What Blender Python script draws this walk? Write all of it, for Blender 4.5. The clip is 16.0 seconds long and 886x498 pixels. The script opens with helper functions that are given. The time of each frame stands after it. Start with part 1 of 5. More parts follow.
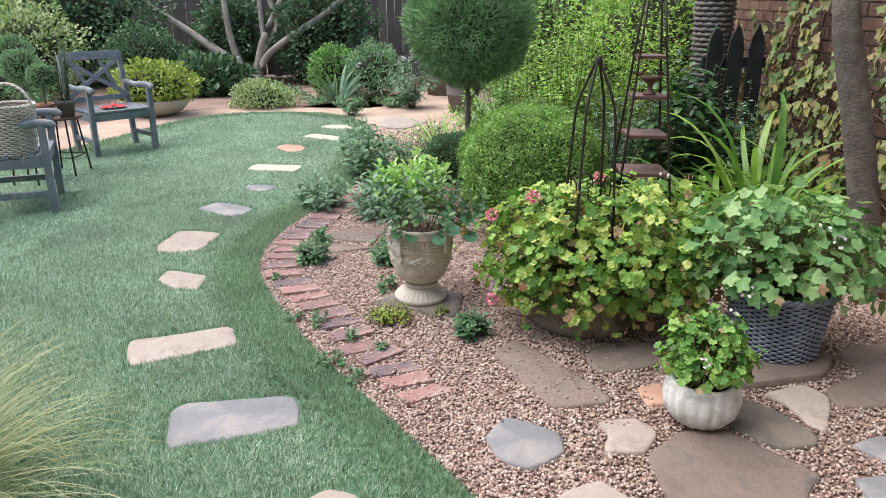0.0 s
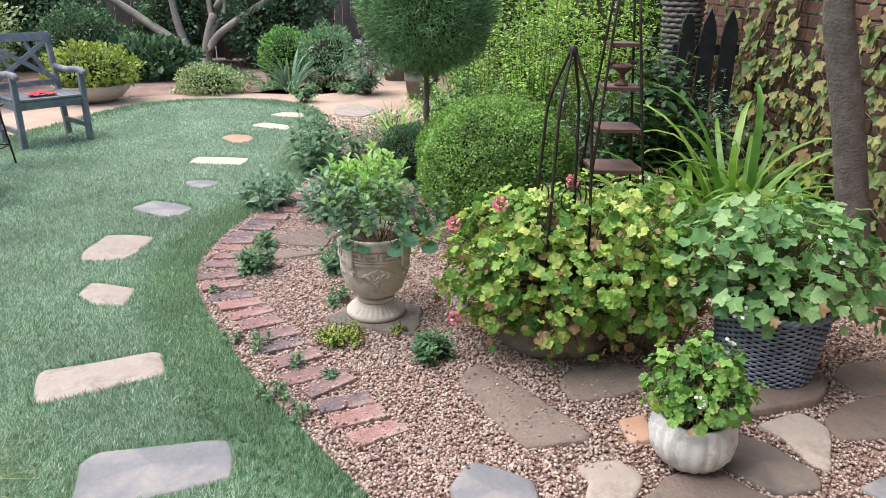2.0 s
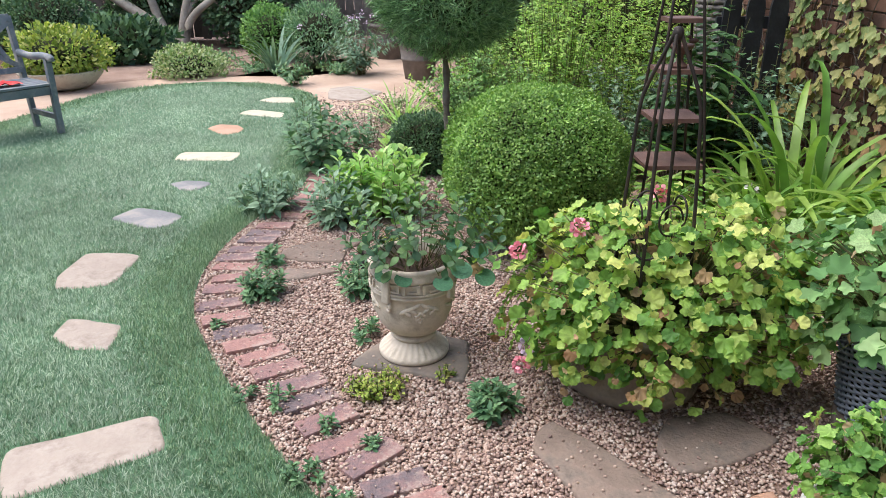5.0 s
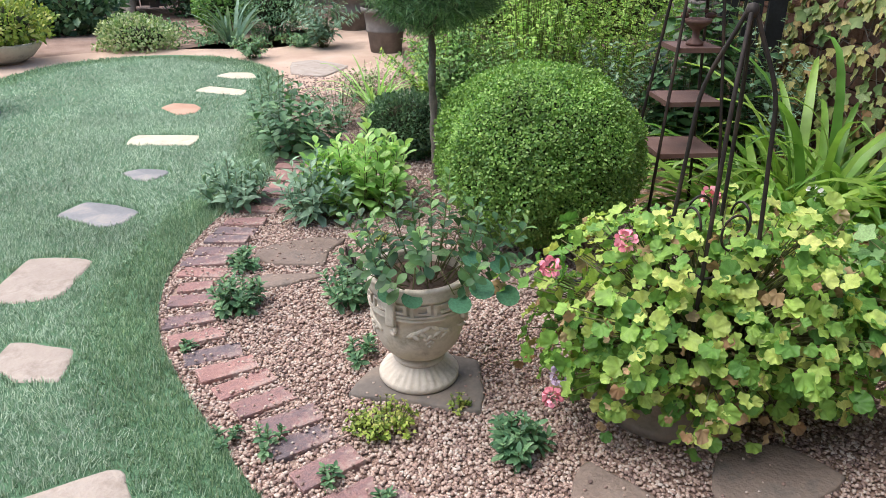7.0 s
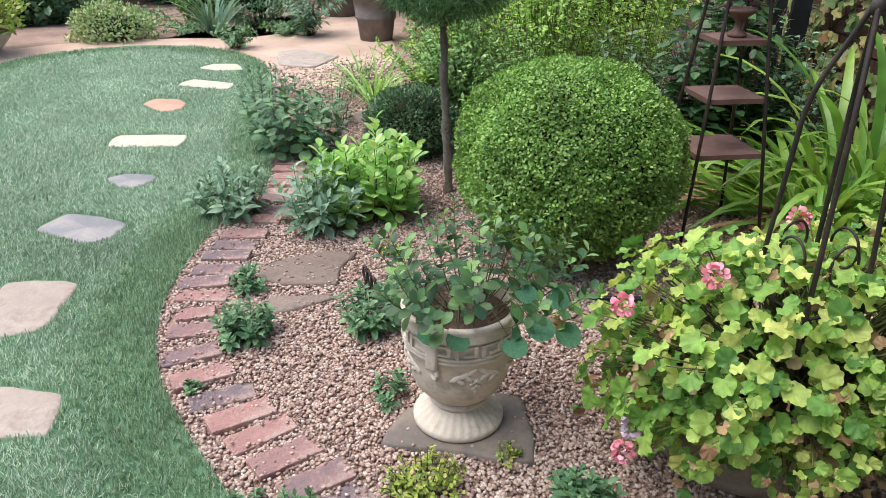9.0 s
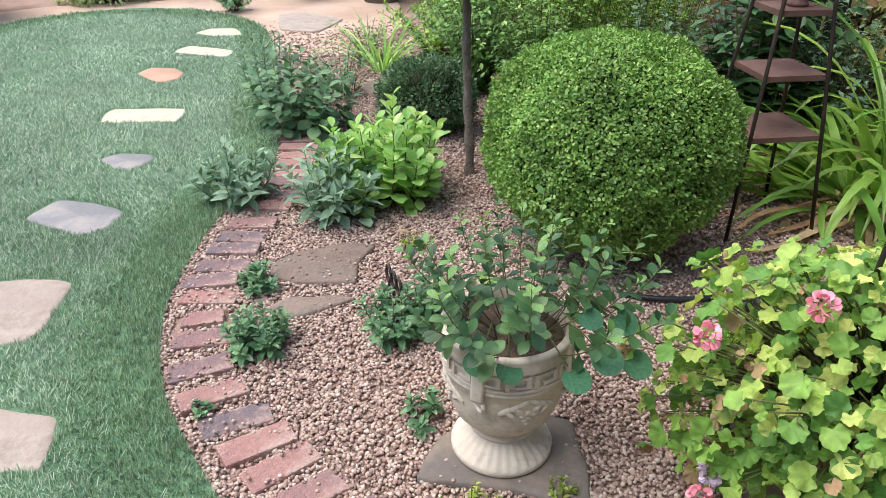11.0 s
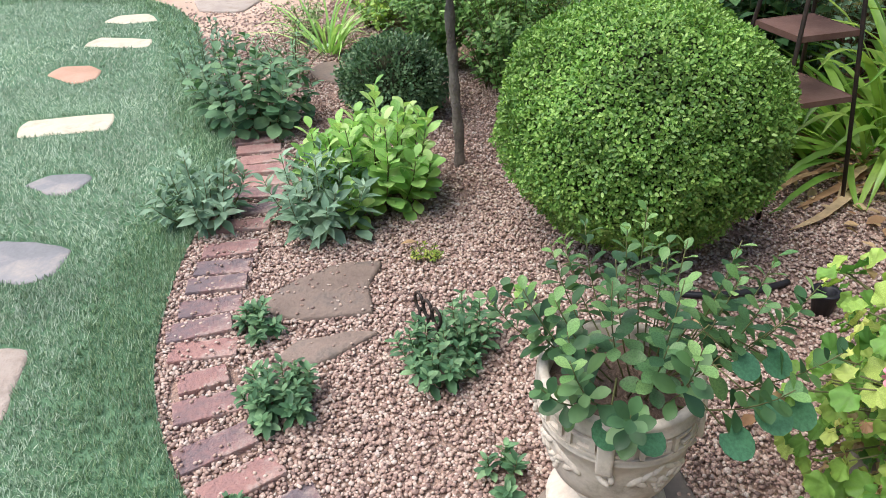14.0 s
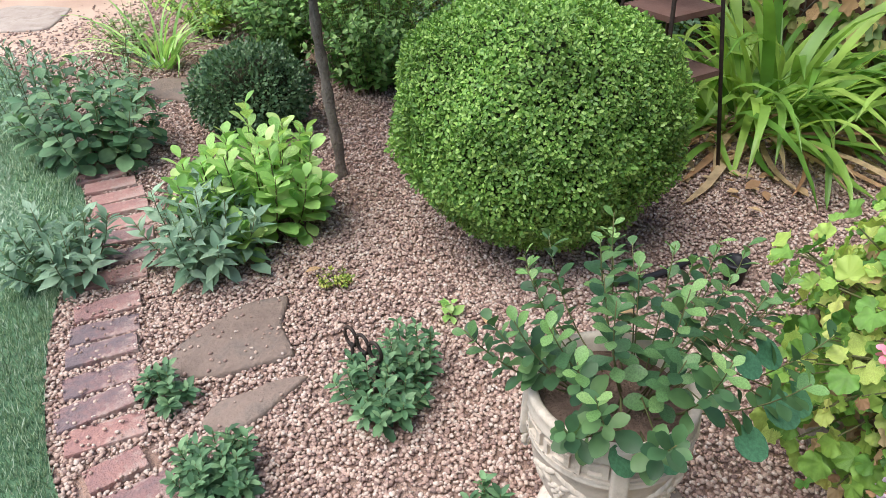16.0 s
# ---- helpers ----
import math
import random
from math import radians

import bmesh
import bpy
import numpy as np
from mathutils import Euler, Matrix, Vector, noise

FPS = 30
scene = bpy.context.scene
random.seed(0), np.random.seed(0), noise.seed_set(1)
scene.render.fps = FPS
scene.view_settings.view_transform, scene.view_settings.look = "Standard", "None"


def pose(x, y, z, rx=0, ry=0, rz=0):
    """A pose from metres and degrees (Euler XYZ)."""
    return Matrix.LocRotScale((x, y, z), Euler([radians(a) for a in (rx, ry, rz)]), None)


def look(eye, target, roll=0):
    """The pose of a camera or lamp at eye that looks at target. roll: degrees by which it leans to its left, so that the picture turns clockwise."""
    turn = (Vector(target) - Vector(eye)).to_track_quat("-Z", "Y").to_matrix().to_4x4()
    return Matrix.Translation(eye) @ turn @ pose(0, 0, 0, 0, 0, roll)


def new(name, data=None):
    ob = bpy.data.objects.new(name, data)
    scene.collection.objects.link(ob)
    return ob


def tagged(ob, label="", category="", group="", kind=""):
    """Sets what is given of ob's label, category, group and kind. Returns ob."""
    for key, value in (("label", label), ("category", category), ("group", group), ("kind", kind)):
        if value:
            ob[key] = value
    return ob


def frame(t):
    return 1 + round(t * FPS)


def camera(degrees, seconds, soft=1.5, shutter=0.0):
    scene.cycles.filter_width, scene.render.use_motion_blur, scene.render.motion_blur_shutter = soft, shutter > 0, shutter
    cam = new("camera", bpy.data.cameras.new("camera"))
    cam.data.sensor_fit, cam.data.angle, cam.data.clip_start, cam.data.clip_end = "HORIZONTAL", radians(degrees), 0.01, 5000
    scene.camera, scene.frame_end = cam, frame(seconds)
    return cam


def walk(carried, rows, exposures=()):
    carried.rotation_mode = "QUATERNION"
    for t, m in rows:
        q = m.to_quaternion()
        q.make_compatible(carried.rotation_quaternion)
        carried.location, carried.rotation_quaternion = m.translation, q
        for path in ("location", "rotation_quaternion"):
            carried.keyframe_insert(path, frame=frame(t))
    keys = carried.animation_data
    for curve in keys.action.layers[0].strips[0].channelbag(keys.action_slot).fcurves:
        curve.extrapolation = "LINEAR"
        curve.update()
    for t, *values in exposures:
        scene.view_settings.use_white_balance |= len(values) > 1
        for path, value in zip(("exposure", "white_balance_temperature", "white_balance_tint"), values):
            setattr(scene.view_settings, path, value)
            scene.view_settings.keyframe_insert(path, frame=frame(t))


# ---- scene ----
cam = camera(61.7, 16.0, 0.65)
PATH = [
    (0, (0.203, 0.203, 1.51), (0.112, 2.093, 0.861), 0.0),
    (0.5, (0.212, 0.3, 1.507), (0.143, 2.19, 0.856), 0.2),
    (1, (0.234, 0.434, 1.52), (0.189, 2.322, 0.861), 0.4),
    (1.5, (0.24, 0.519, 1.516), (0.223, 2.403, 0.844), 0.5),
    (2, (0.202, 0.601, 1.504), (0.218, 2.478, 0.813), 0.6),
    (2.5, (0.11, 0.717, 1.508), (0.15, 2.586, 0.798), 0.4),
    (3, (0.001, 0.813, 1.5), (0.055, 2.676, 0.774), 0.1),
    (3.5, (-0.043, 0.891, 1.485), (0.013, 2.75, 0.75), 0.1),
    (4, (-0.04, 1.032, 1.493), (0.01, 2.888, 0.751), 0.1),
    (4.5, (-0.036, 1.158, 1.497), (0.014, 3.013, 0.752), 0.0),
    (4.7, (-0.039, 1.186, 1.491), (0.014, 3.041, 0.744), -0.1),
    (6.8, (-0.241, 1.595, 1.467), (-0.063, 3.407, 0.637), 0.2),
    (7, (-0.221, 1.641, 1.46), (-0.04, 3.453, 0.634), 0.4),
    (7.5, (-0.187, 1.725, 1.466), (-0.002, 3.537, 0.64), 0.7),
    (8, (-0.215, 1.796, 1.466), (-0.024, 3.606, 0.636), 0.6),
    (8.5, (-0.29, 1.894, 1.462), (-0.083, 3.697, 0.621), 0.4),
    (9, (-0.37, 1.987, 1.454), (-0.137, 3.775, 0.589), 0.2),
    (9.2, (-0.401, 2.016, 1.45), (-0.16, 3.796, 0.572), 0.1),
    (11.3, (-0.468, 2.342, 1.452), (-0.236, 4.077, 0.484), 0.1),
    (11.5, (-0.494, 2.366, 1.454), (-0.252, 4.097, 0.481), -0.1),
    (12, (-0.575, 2.449, 1.452), (-0.308, 4.167, 0.463), -0.6),
    (12.5, (-0.663, 2.512, 1.441), (-0.363, 4.216, 0.437), -1.2),
    (13, (-0.729, 2.558, 1.434), (-0.399, 4.245, 0.412), -1.7),
    (13.5, (-0.738, 2.635, 1.427), (-0.367, 4.307, 0.394), -1.9),
    (14, (-0.725, 2.769, 1.423), (-0.291, 4.418, 0.378), -2.0),
    (14.5, (-0.712, 2.857, 1.423), (-0.199, 4.476, 0.367), -2.2),
    (15, (-0.752, 2.926, 1.426), (-0.126, 4.498, 0.36), -2.3),
    (15.5, (-0.828, 2.999, 1.432), (-0.078, 4.508, 0.355), -2.5),
    (16, (-0.891, 3.026, 1.422), (-0.063, 4.494, 0.345), -2.2),
]
walk(cam, [(t, look(eye, target, roll)) for t, eye, target, roll in PATH])

# ---- world and light: a soft, overcast day under tall trees ----
world = bpy.data.worlds.new("overcast_sky")
scene.world = world
world.use_nodes = True
wn, wl = world.node_tree.nodes, world.node_tree.links
sky = wn.new("ShaderNodeTexSky")
sky.sky_type, sky.sun_disc = "NISHITA", False
sky.sun_elevation, sky.sun_rotation = radians(58), radians(-40)
sky.air_density, sky.dust_density, sky.ozone_density = 1.0, 3.2, 1.0
wn["Background"].inputs["Strength"].default_value = 0.13
wl.new(sky.outputs["Color"], wn["Background"].inputs["Color"])
sun = new("sun", bpy.data.lights.new("sun", "SUN"))
sun.data.energy, sun.data.angle, sun.data.color = 1.3, radians(35), (1.0, 0.96, 0.9)
sun.matrix_world = look((-6, 4, 12), (0, 7, 0))
scene.view_settings.exposure = 1.29

# ---- mesh building ----
rng = np.random.default_rng(7)


class Geo:
    """Gathers vertices and faces for one mesh."""

    def __init__(self):
        self.v, self.f, self.n = [], [], 0

    def add(self, verts, faces):
        verts = np.asarray(verts, dtype=float).reshape(-1, 3)
        self.v.append(verts)
        for fc in faces:
            self.f.append((np.asarray(fc, dtype=np.int64).reshape(len(fc), -1) + self.n))
        self.n += len(verts)
        return self

    def tube(self, pts, radii, sides=6):
        pts = np.asarray(pts, dtype=float)
        radii = np.broadcast_to(np.asarray(radii, dtype=float), (len(pts),))
        tang = np.gradient(pts, axis=0)
        tang /= np.linalg.norm(tang, axis=1)[:, None] + 1e-9
        ref = np.where(np.abs(tang[:, 2:3]) > 0.9, [[1.0, 0, 0]], [[0, 0, 1.0]])
        a = np.cross(tang, ref)
        a /= np.linalg.norm(a, axis=1)[:, None] + 1e-9
        b = np.cross(tang, a)
        ang = np.arange(sides) * 2 * math.pi / sides
        ring = (a[:, None] * np.cos(ang)[None, :, None] + b[:, None] * np.sin(ang)[None, :, None]) * radii[:, None, None]
        verts = (pts[:, None] + ring).reshape(-1, 3)
        i = np.arange(len(pts) - 1)[:, None] * sides
        j = np.arange(sides)[None]
        k = (j + 1) % sides
        quads = np.stack([i + j, i + k, i + sides + k, i + sides + j], -1).reshape(-1, 4)
        ends = [np.arange(sides)[::-1][None], (np.arange(sides) + (len(pts) - 1) * sides)[None]]
        return self.add(verts, [quads, *ends])

    def lathe(self, prof, seg=40, centre=(0, 0, 0), ripple=None):
        prof = np.asarray(prof, dtype=float)
        ang = np.arange(seg) * 2 * math.pi / seg
        r = np.repeat(prof[:, 0:1], seg, 1)
        if ripple is not None:
            r = r * ripple(ang[None], prof[:, 1:2])
        z = np.repeat(prof[:, 1:2], seg, 1)
        verts = np.stack([r * np.cos(ang), r * np.sin(ang), z], -1).reshape(-1, 3) + np.asarray(centre)
        i = np.arange(len(prof) - 1)[:, None] * seg
        j = np.arange(seg)[None]
        k = (j + 1) % seg
        return self.add(verts, [np.stack([i + j, i + k, i + seg + k, i + seg + j], -1).reshape(-1, 4)])

    def box(self, size, m=None, bevel=0.0):
        bm = bmesh.new()
        bmesh.ops.create_cube(bm, size=1.0)
        bmesh.ops.scale(bm, vec=size, verts=bm.verts)
        if bevel:
            bmesh.ops.bevel(bm, geom=bm.edges[:], offset=bevel, segments=2, affect="EDGES", profile=0.6)
        if m is not None:
            bmesh.ops.transform(bm, matrix=m, verts=bm.verts)
        return self.take(bm)

    def take(self, bm):
        bm.verts.index_update()
        verts = [v.co[:] for v in bm.verts]
        by = {}
        for fc in bm.faces:
            by.setdefault(len(fc.verts), []).append([v.index for v in fc.verts])
        bm.free()
        return self.add(verts, list(by.values()))

    def prism(self, outline, z0, z1, bevel=0.006):
        """A slab with the given plan outline, its upper edge rounded."""
        o = np.asarray(outline, dtype=float)
        c = o.mean(0)
        n = len(o)
        inner = c + (o - c) * (1 - bevel / np.maximum(np.linalg.norm(o - c, axis=1), 0.01))[:, None]
        inner2 = c + (o - c) * (1 - 3.5 * bevel / np.maximum(np.linalg.norm(o - c, axis=1), 0.01))[:, None]
        rows = [(o, z0), (o, z1 - bevel), (inner, z1 - bevel * 0.25), (inner2, z1)]
        verts = np.concatenate([np.c_[q, np.full(n, z)] for q, z in rows] + [np.r_[c, z1][None]])
        j = np.arange(n)
        k = (j + 1) % n
        quads = np.concatenate([np.stack([r * n + j, r * n + k, r * n + n + k, r * n + n + j], -1) for r in range(3)])
        tris = np.stack([3 * n + j, 3 * n + k, np.full(n, 4 * n)], -1)
        return self.add(verts, [quads, tris])

    def put(self, tv, tf, pos, along, up, size):
        """Copies of a small template (its y along, its z up) at many places."""
        pos, along, up = (np.asarray(q, dtype=float) for q in (pos, along, up))
        y = along / (np.linalg.norm(along, axis=1)[:, None] + 1e-9)
        x = np.cross(y, up)
        x /= np.linalg.norm(x, axis=1)[:, None] + 1e-9
        z = np.cross(x, y)
        s = np.asarray(size, dtype=float)
        s = s[:, None] if s.ndim == 1 else s
        s = np.broadcast_to(s, (len(pos), 3)) if s.shape[-1] in (1, 3) else s
        t = np.asarray(tv, dtype=float)
        verts = (x[:, None] * (t[None, :, 0:1] * s[:, None, 0:1]) + y[:, None] * (t[None, :, 1:2] * s[:, None, 1:2])
                 + z[:, None] * (t[None, :, 2:3] * s[:, None, 2:3]) + pos[:, None])
        base = (np.arange(len(pos)) * len(t))[:, None, None]
        return self.add(verts.reshape(-1, 3), [(base + np.asarray(q)[None]).reshape(-1, len(q[0])) for q in tf])

    def mesh(self, name, smooth=True):
        me = bpy.data.meshes.new(name)
        v = np.concatenate(self.v)
        loops = np.concatenate([q.ravel() for q in self.f])
        sizes = np.concatenate([np.full(len(q), q.shape[1]) for q in self.f])
        me.vertices.add(len(v))
        me.vertices.foreach_set("co", v.ravel())
        me.loops.add(len(loops))
        me.loops.foreach_set("vertex_index", loops.astype(np.int32))
        me.polygons.add(len(sizes))
        me.polygons.foreach_set("loop_start", np.r_[0, np.cumsum(sizes)[:-1]].astype(np.int32))
        me.polygons.foreach_set("use_smooth", np.full(len(sizes), smooth))
        me.update(calc_edges=True)
        me.validate()
        return me


def part(name, geo, material, parent=None, label="", smooth=True):
    me = geo if isinstance(geo, bpy.types.Mesh) else geo.mesh(name, smooth)
    if not me.materials:
        me.materials.append(material)
    ob = new(name, me)
    ob.parent = parent
    if name in ("foliage", "branchwork", "inner_core", "withered_foliage", "crown", "grass_blades"):
        tagged(ob, kind="stuff")
    return tagged(ob, label)


def thing(name, at, label, category, group="", turn=0.0):
    ob = new(name)
    ob.matrix_world = pose(*at, 0, 0, turn)
    return tagged(ob, label, category, group)


def catmull(pts, n=6, closed=True):
    p = np.asarray(pts, dtype=float)
    out = []
    cnt = len(p) if closed else len(p) - 1
    for i in range(cnt):
        if closed:
            a, b, c, d = p[i - 1], p[i], p[(i + 1) % len(p)], p[(i + 2) % len(p)]
        else:
            a, b, c, d = p[max(i - 1, 0)], p[i], p[i + 1], p[min(i + 2, len(p) - 1)]
        for t in np.arange(n) / n:
            out.append(0.5 * (2 * b + (c - a) * t + (2 * a - 5 * b + 4 * c - d) * t * t + (3 * b - a - 3 * c + d) * t ** 3))
    if not closed:
        out.append(p[-1])
    return np.array(out)


def inside(poly, xy):
    """Which of the points lie inside the outline."""
    x, y = xy[:, 0], xy[:, 1]
    res = np.zeros(len(xy), dtype=bool)
    q = np.roll(poly, -1, 0)
    for (x0, y0), (x1, y1) in zip(poly, q):
        if y0 != y1:
            res ^= ((y0 > y) != (y1 > y)) & (x < (x1 - x0) * (y - y0) / (y1 - y0) + x0)
    return res


def grown(poly, d):
    c = poly.mean(0)
    w = poly - c
    return c + w * (1 + d / np.linalg.norm(w, axis=1))[:, None]


def sheet(outline, z):
    bm = bmesh.new()
    fc = bm.faces.new([bm.verts.new((x, y, z)) for x, y in outline])
    bmesh.ops.triangulate(bm, faces=[fc])
    bmesh.ops.recalc_face_normals(bm, faces=bm.faces[:])
    bmesh.ops.reverse_faces(bm, faces=[q for q in bm.faces if q.normal.z < 0])
    return Geo().take(bm)


def unit(n):
    d = rng.normal(size=(n, 3))
    return d / np.linalg.norm(d, axis=1)[:, None]


# ---- materials ----
def shader(name, rough=0.7, spec=0.3, metal=0.0):
    m = bpy.data.materials.new(name)
    m.use_nodes = True
    nt = m.node_tree
    bsdf = nt.nodes["Principled BSDF"]
    bsdf.inputs["Roughness"].default_value = rough
    bsdf.inputs["Specular IOR Level"].default_value = spec
    bsdf.inputs["Metallic"].default_value = metal
    return m, nt, bsdf


def ramp(nt, cols):
    r = nt.nodes.new("ShaderNodeValToRGB")
    while len(r.color_ramp.elements) < len(cols):
        r.color_ramp.elements.new(0.5)
    for i, (e, c) in enumerate(zip(r.color_ramp.elements, cols)):
        e.position = i / (len(cols) - 1) if len(c) < 4 else c[3]
        e.color = (*c[:3], 1)
    return r


def noise_node(nt, scale, detail=4, coord="Object", rough=0.55):
    tc = nt.nodes.new("ShaderNodeTexCoord")
    n = nt.nodes.new("ShaderNodeTexNoise")
    n.inputs["Scale"].default_value, n.inputs["Detail"].default_value = scale, detail
    n.inputs["Roughness"].default_value = rough
    nt.links.new(tc.outputs[coord], n.inputs["Vector"])
    return n


def mixc(nt, a, b, fac, mode="MIX"):
    m = nt.nodes.new("ShaderNodeMix")
    m.data_type, m.blend_type = "RGBA", mode
    if isinstance(fac, (int, float)):
        m.inputs["Factor"].default_value = fac
    else:
        nt.links.new(fac, m.inputs["Factor"])
    for key, val in ((6, a), (7, b)):
        if isinstance(val, tuple):
            m.inputs[key].default_value = (*val[:3], 1)
        else:
            nt.links.new(val, m.inputs[key])
    return m.outputs[2]


def solid(name, cols, scale=6.0, fine=60.0, rough=0.75, spec=0.3, metal=0.0, bump=0.3, depth=0.004, vary=0.0, stain=None, island=False):
    """Two scales of noise over a ramp of colours, with relief; vary: how far one piece differs from the next."""
    m, nt, bsdf = shader(name, rough, spec, metal)
    big, small = noise_node(nt, scale, 5), noise_node(nt, fine, 6)
    mixv = nt.nodes.new("ShaderNodeMath")
    mixv.operation = "MULTIPLY_ADD"
    nt.links.new(small.outputs["Fac"], mixv.inputs[0])
    mixv.inputs[1].default_value = 0.45
    add = nt.nodes.new("ShaderNodeMath")
    add.operation = "MULTIPLY_ADD"
    nt.links.new(big.outputs["Fac"], add.inputs[0])
    add.inputs[1].default_value, add.inputs[2].default_value = 1.5, -0.48
    nt.links.new(add.outputs[0], mixv.inputs[2])
    fac = mixv.outputs[0]
    if vary:
        rnd = nt.nodes.new("ShaderNodeNewGeometry").outputs["Random Per Island"] if island else nt.nodes.new("ShaderNodeObjectInfo").outputs["Random"]
        v = nt.nodes.new("ShaderNodeMath")
        v.operation = "MULTIPLY_ADD"
        nt.links.new(rnd, v.inputs[0])
        v.inputs[1].default_value = vary
        v2 = nt.nodes.new("ShaderNodeMath")
        v2.operation = "SUBTRACT"
        nt.links.new(fac, v2.inputs[0])
        v2.inputs[1].default_value = vary / 2
        nt.links.new(v2.outputs[0], v.inputs[2])
        fac = v.outputs[0]
    r = ramp(nt, cols)
    nt.links.new(fac, r.inputs["Fac"])
    col = r.outputs["Color"]
    if stain:
        sn = noise_node(nt, stain[1], 6, rough=0.7)
        sr = ramp(nt, [(0, 0, 0, 0.5), (1, 1, 1, 0.68)])
        nt.links.new(sn.outputs["Fac"], sr.inputs["Fac"])
        col = mixc(nt, col, stain[0], sr.outputs["Color"])
    nt.links.new(col, bsdf.inputs["Base Color"])
    if bump:
        bp = nt.nodes.new("ShaderNodeBump")
        bp.inputs["Strength"].default_value, bp.inputs["Distance"].default_value = bump, depth
        nt.links.new(small.outputs["Fac"], bp.inputs["Height"])
        nt.links.new(bp.outputs["Normal"], bsdf.inputs["Normal"])
    return m


def foliage(name, cols, rough=0.5, through_light=0.3, spec=0.35, vein=40.0, gain=1.3):
    """Leaves: colour varies from leaf to leaf and in patches, with some light let through."""
    m, nt, bsdf = shader(name, rough, spec)
    both = nt.nodes.new("ShaderNodeMath")
    both.operation = "ADD"
    nt.links.new(nt.nodes.new("ShaderNodeNewGeometry").outputs["Random Per Island"], both.inputs[0])
    nt.links.new(nt.nodes.new("ShaderNodeObjectInfo").outputs["Random"], both.inputs[1])
    part_of = nt.nodes.new("ShaderNodeMath")
    part_of.operation = "FRACT"
    nt.links.new(both.outputs[0], part_of.inputs[0])
    rnd = part_of.outputs[0]
    r = ramp(nt, [tuple(min(0.8, (0.87 * q + 0.048 * sum(c)) * gain) for q in c) for c in cols])
    nt.links.new(rnd, r.inputs["Fac"])
    n = noise_node(nt, vein, 3)
    nr = ramp(nt, [(0.72, 0.72, 0.72, 0.3), (1.22, 1.22, 1.22, 0.7)])
    nt.links.new(n.outputs["Fac"], nr.inputs["Fac"])
    col = mixc(nt, r.outputs["Color"], nr.outputs["Color"], 1.0, "MULTIPLY")
    nt.links.new(col, bsdf.inputs["Base Color"])
    tr = nt.nodes.new("ShaderNodeBsdfTranslucent")
    nt.links.new(mixc(nt, col, (1.0, 1.0, 0.55), 0.7, "MULTIPLY"), tr.inputs["Color"])
    ms = nt.nodes.new("ShaderNodeMixShader")
    ms.inputs["Fac"].default_value = through_light
    nt.links.new(bsdf.outputs[0], ms.inputs[1])
    nt.links.new(tr.outputs[0], ms.inputs[2])
    nt.links.new(ms.outputs[0], nt.nodes["Material Output"].inputs["Surface"])
    return m


M_GRAVEL = solid("pink_gravel", [(0.2, 0.125, 0.095), (0.33, 0.225, 0.18), (0.46, 0.34, 0.28)], 3, 120, 0.85, bump=0.9, depth=0.012)
M_PEBBLE = solid("pebbles", [(0.2, 0.14, 0.125), (0.33, 0.225, 0.19), (0.415, 0.3, 0.25), (0.49, 0.375, 0.315), (0.56, 0.475, 0.42)], 30, 300, 0.85, spec=0.2, vary=1.0, island=True, bump=0.15)
M_SAND = solid("sandy_path", [(0.38, 0.26, 0.2), (0.5, 0.365, 0.285), (0.6, 0.47, 0.38)], 2.0, 130, 0.9, bump=0.6, depth=0.006)
M_SOIL = solid("mulch_soil", [(0.08, 0.05, 0.038), (0.17, 0.115, 0.09), (0.29, 0.21, 0.17)], 2.5, 90, 0.95, bump=0.9, depth=0.015)
M_TURF = solid("turf_backing", [(0.06, 0.13, 0.07), (0.11, 0.22, 0.12), (0.17, 0.3, 0.18)], 1.5, 260, 0.8, bump=0.8, depth=0.01)
M_BRICK = solid("paving_brick", [(0.16, 0.13, 0.14), (0.26, 0.16, 0.155), (0.34, 0.19, 0.17), (0.42, 0.27, 0.235)], 9, 80, 0.92, bump=1.0, depth=0.008, vary=0.75, stain=((0.4, 0.32, 0.285), 14))
M_STONE_TAN = solid("tan_sandstone", [(0.29, 0.235, 0.2), (0.39, 0.33, 0.285), (0.48, 0.42, 0.375)], 4.5, 60, 0.85, bump=0.7, depth=0.008, vary=0.3, stain=((0.26, 0.21, 0.175), 6))
M_STONE_CREAM = solid("cream_limestone", [(0.44, 0.38, 0.28), (0.58, 0.52, 0.4), (0.66, 0.61, 0.5)], 3.5, 45, 0.85, bump=0.5, depth=0.006, stain=((0.4, 0.34, 0.26), 5))
M_STONE_SLATE = solid("grey_slate", [(0.13, 0.135, 0.145), (0.22, 0.22, 0.23), (0.32, 0.31, 0.31)], 3.5, 50, 0.7, bump=0.5, depth=0.006, stain=((0.36, 0.32, 0.29), 5))
M_STONE_DARK = solid("dark_flagstone", [(0.09, 0.08, 0.075), (0.15, 0.13, 0.115), (0.23, 0.19, 0.16)], 4, 50, 0.75, bump=0.5, depth=0.006, vary=0.2, stain=((0.25, 0.2, 0.16), 5))
M_STONE_BROWN = solid("brown_flagstone", [(0.13, 0.1, 0.085), (0.23, 0.175, 0.145), (0.36, 0.28, 0.23)], 6, 60, 0.8, bump=0.8, depth=0.008, vary=0.3, stain=((0.12, 0.105, 0.095), 6))
M_STONE_ROSE = solid("rose_sandstone", [(0.36, 0.2, 0.14), (0.46, 0.28, 0.2), (0.54, 0.37, 0.28)], 3.5, 45, 0.85, bump=0.5, depth=0.006)
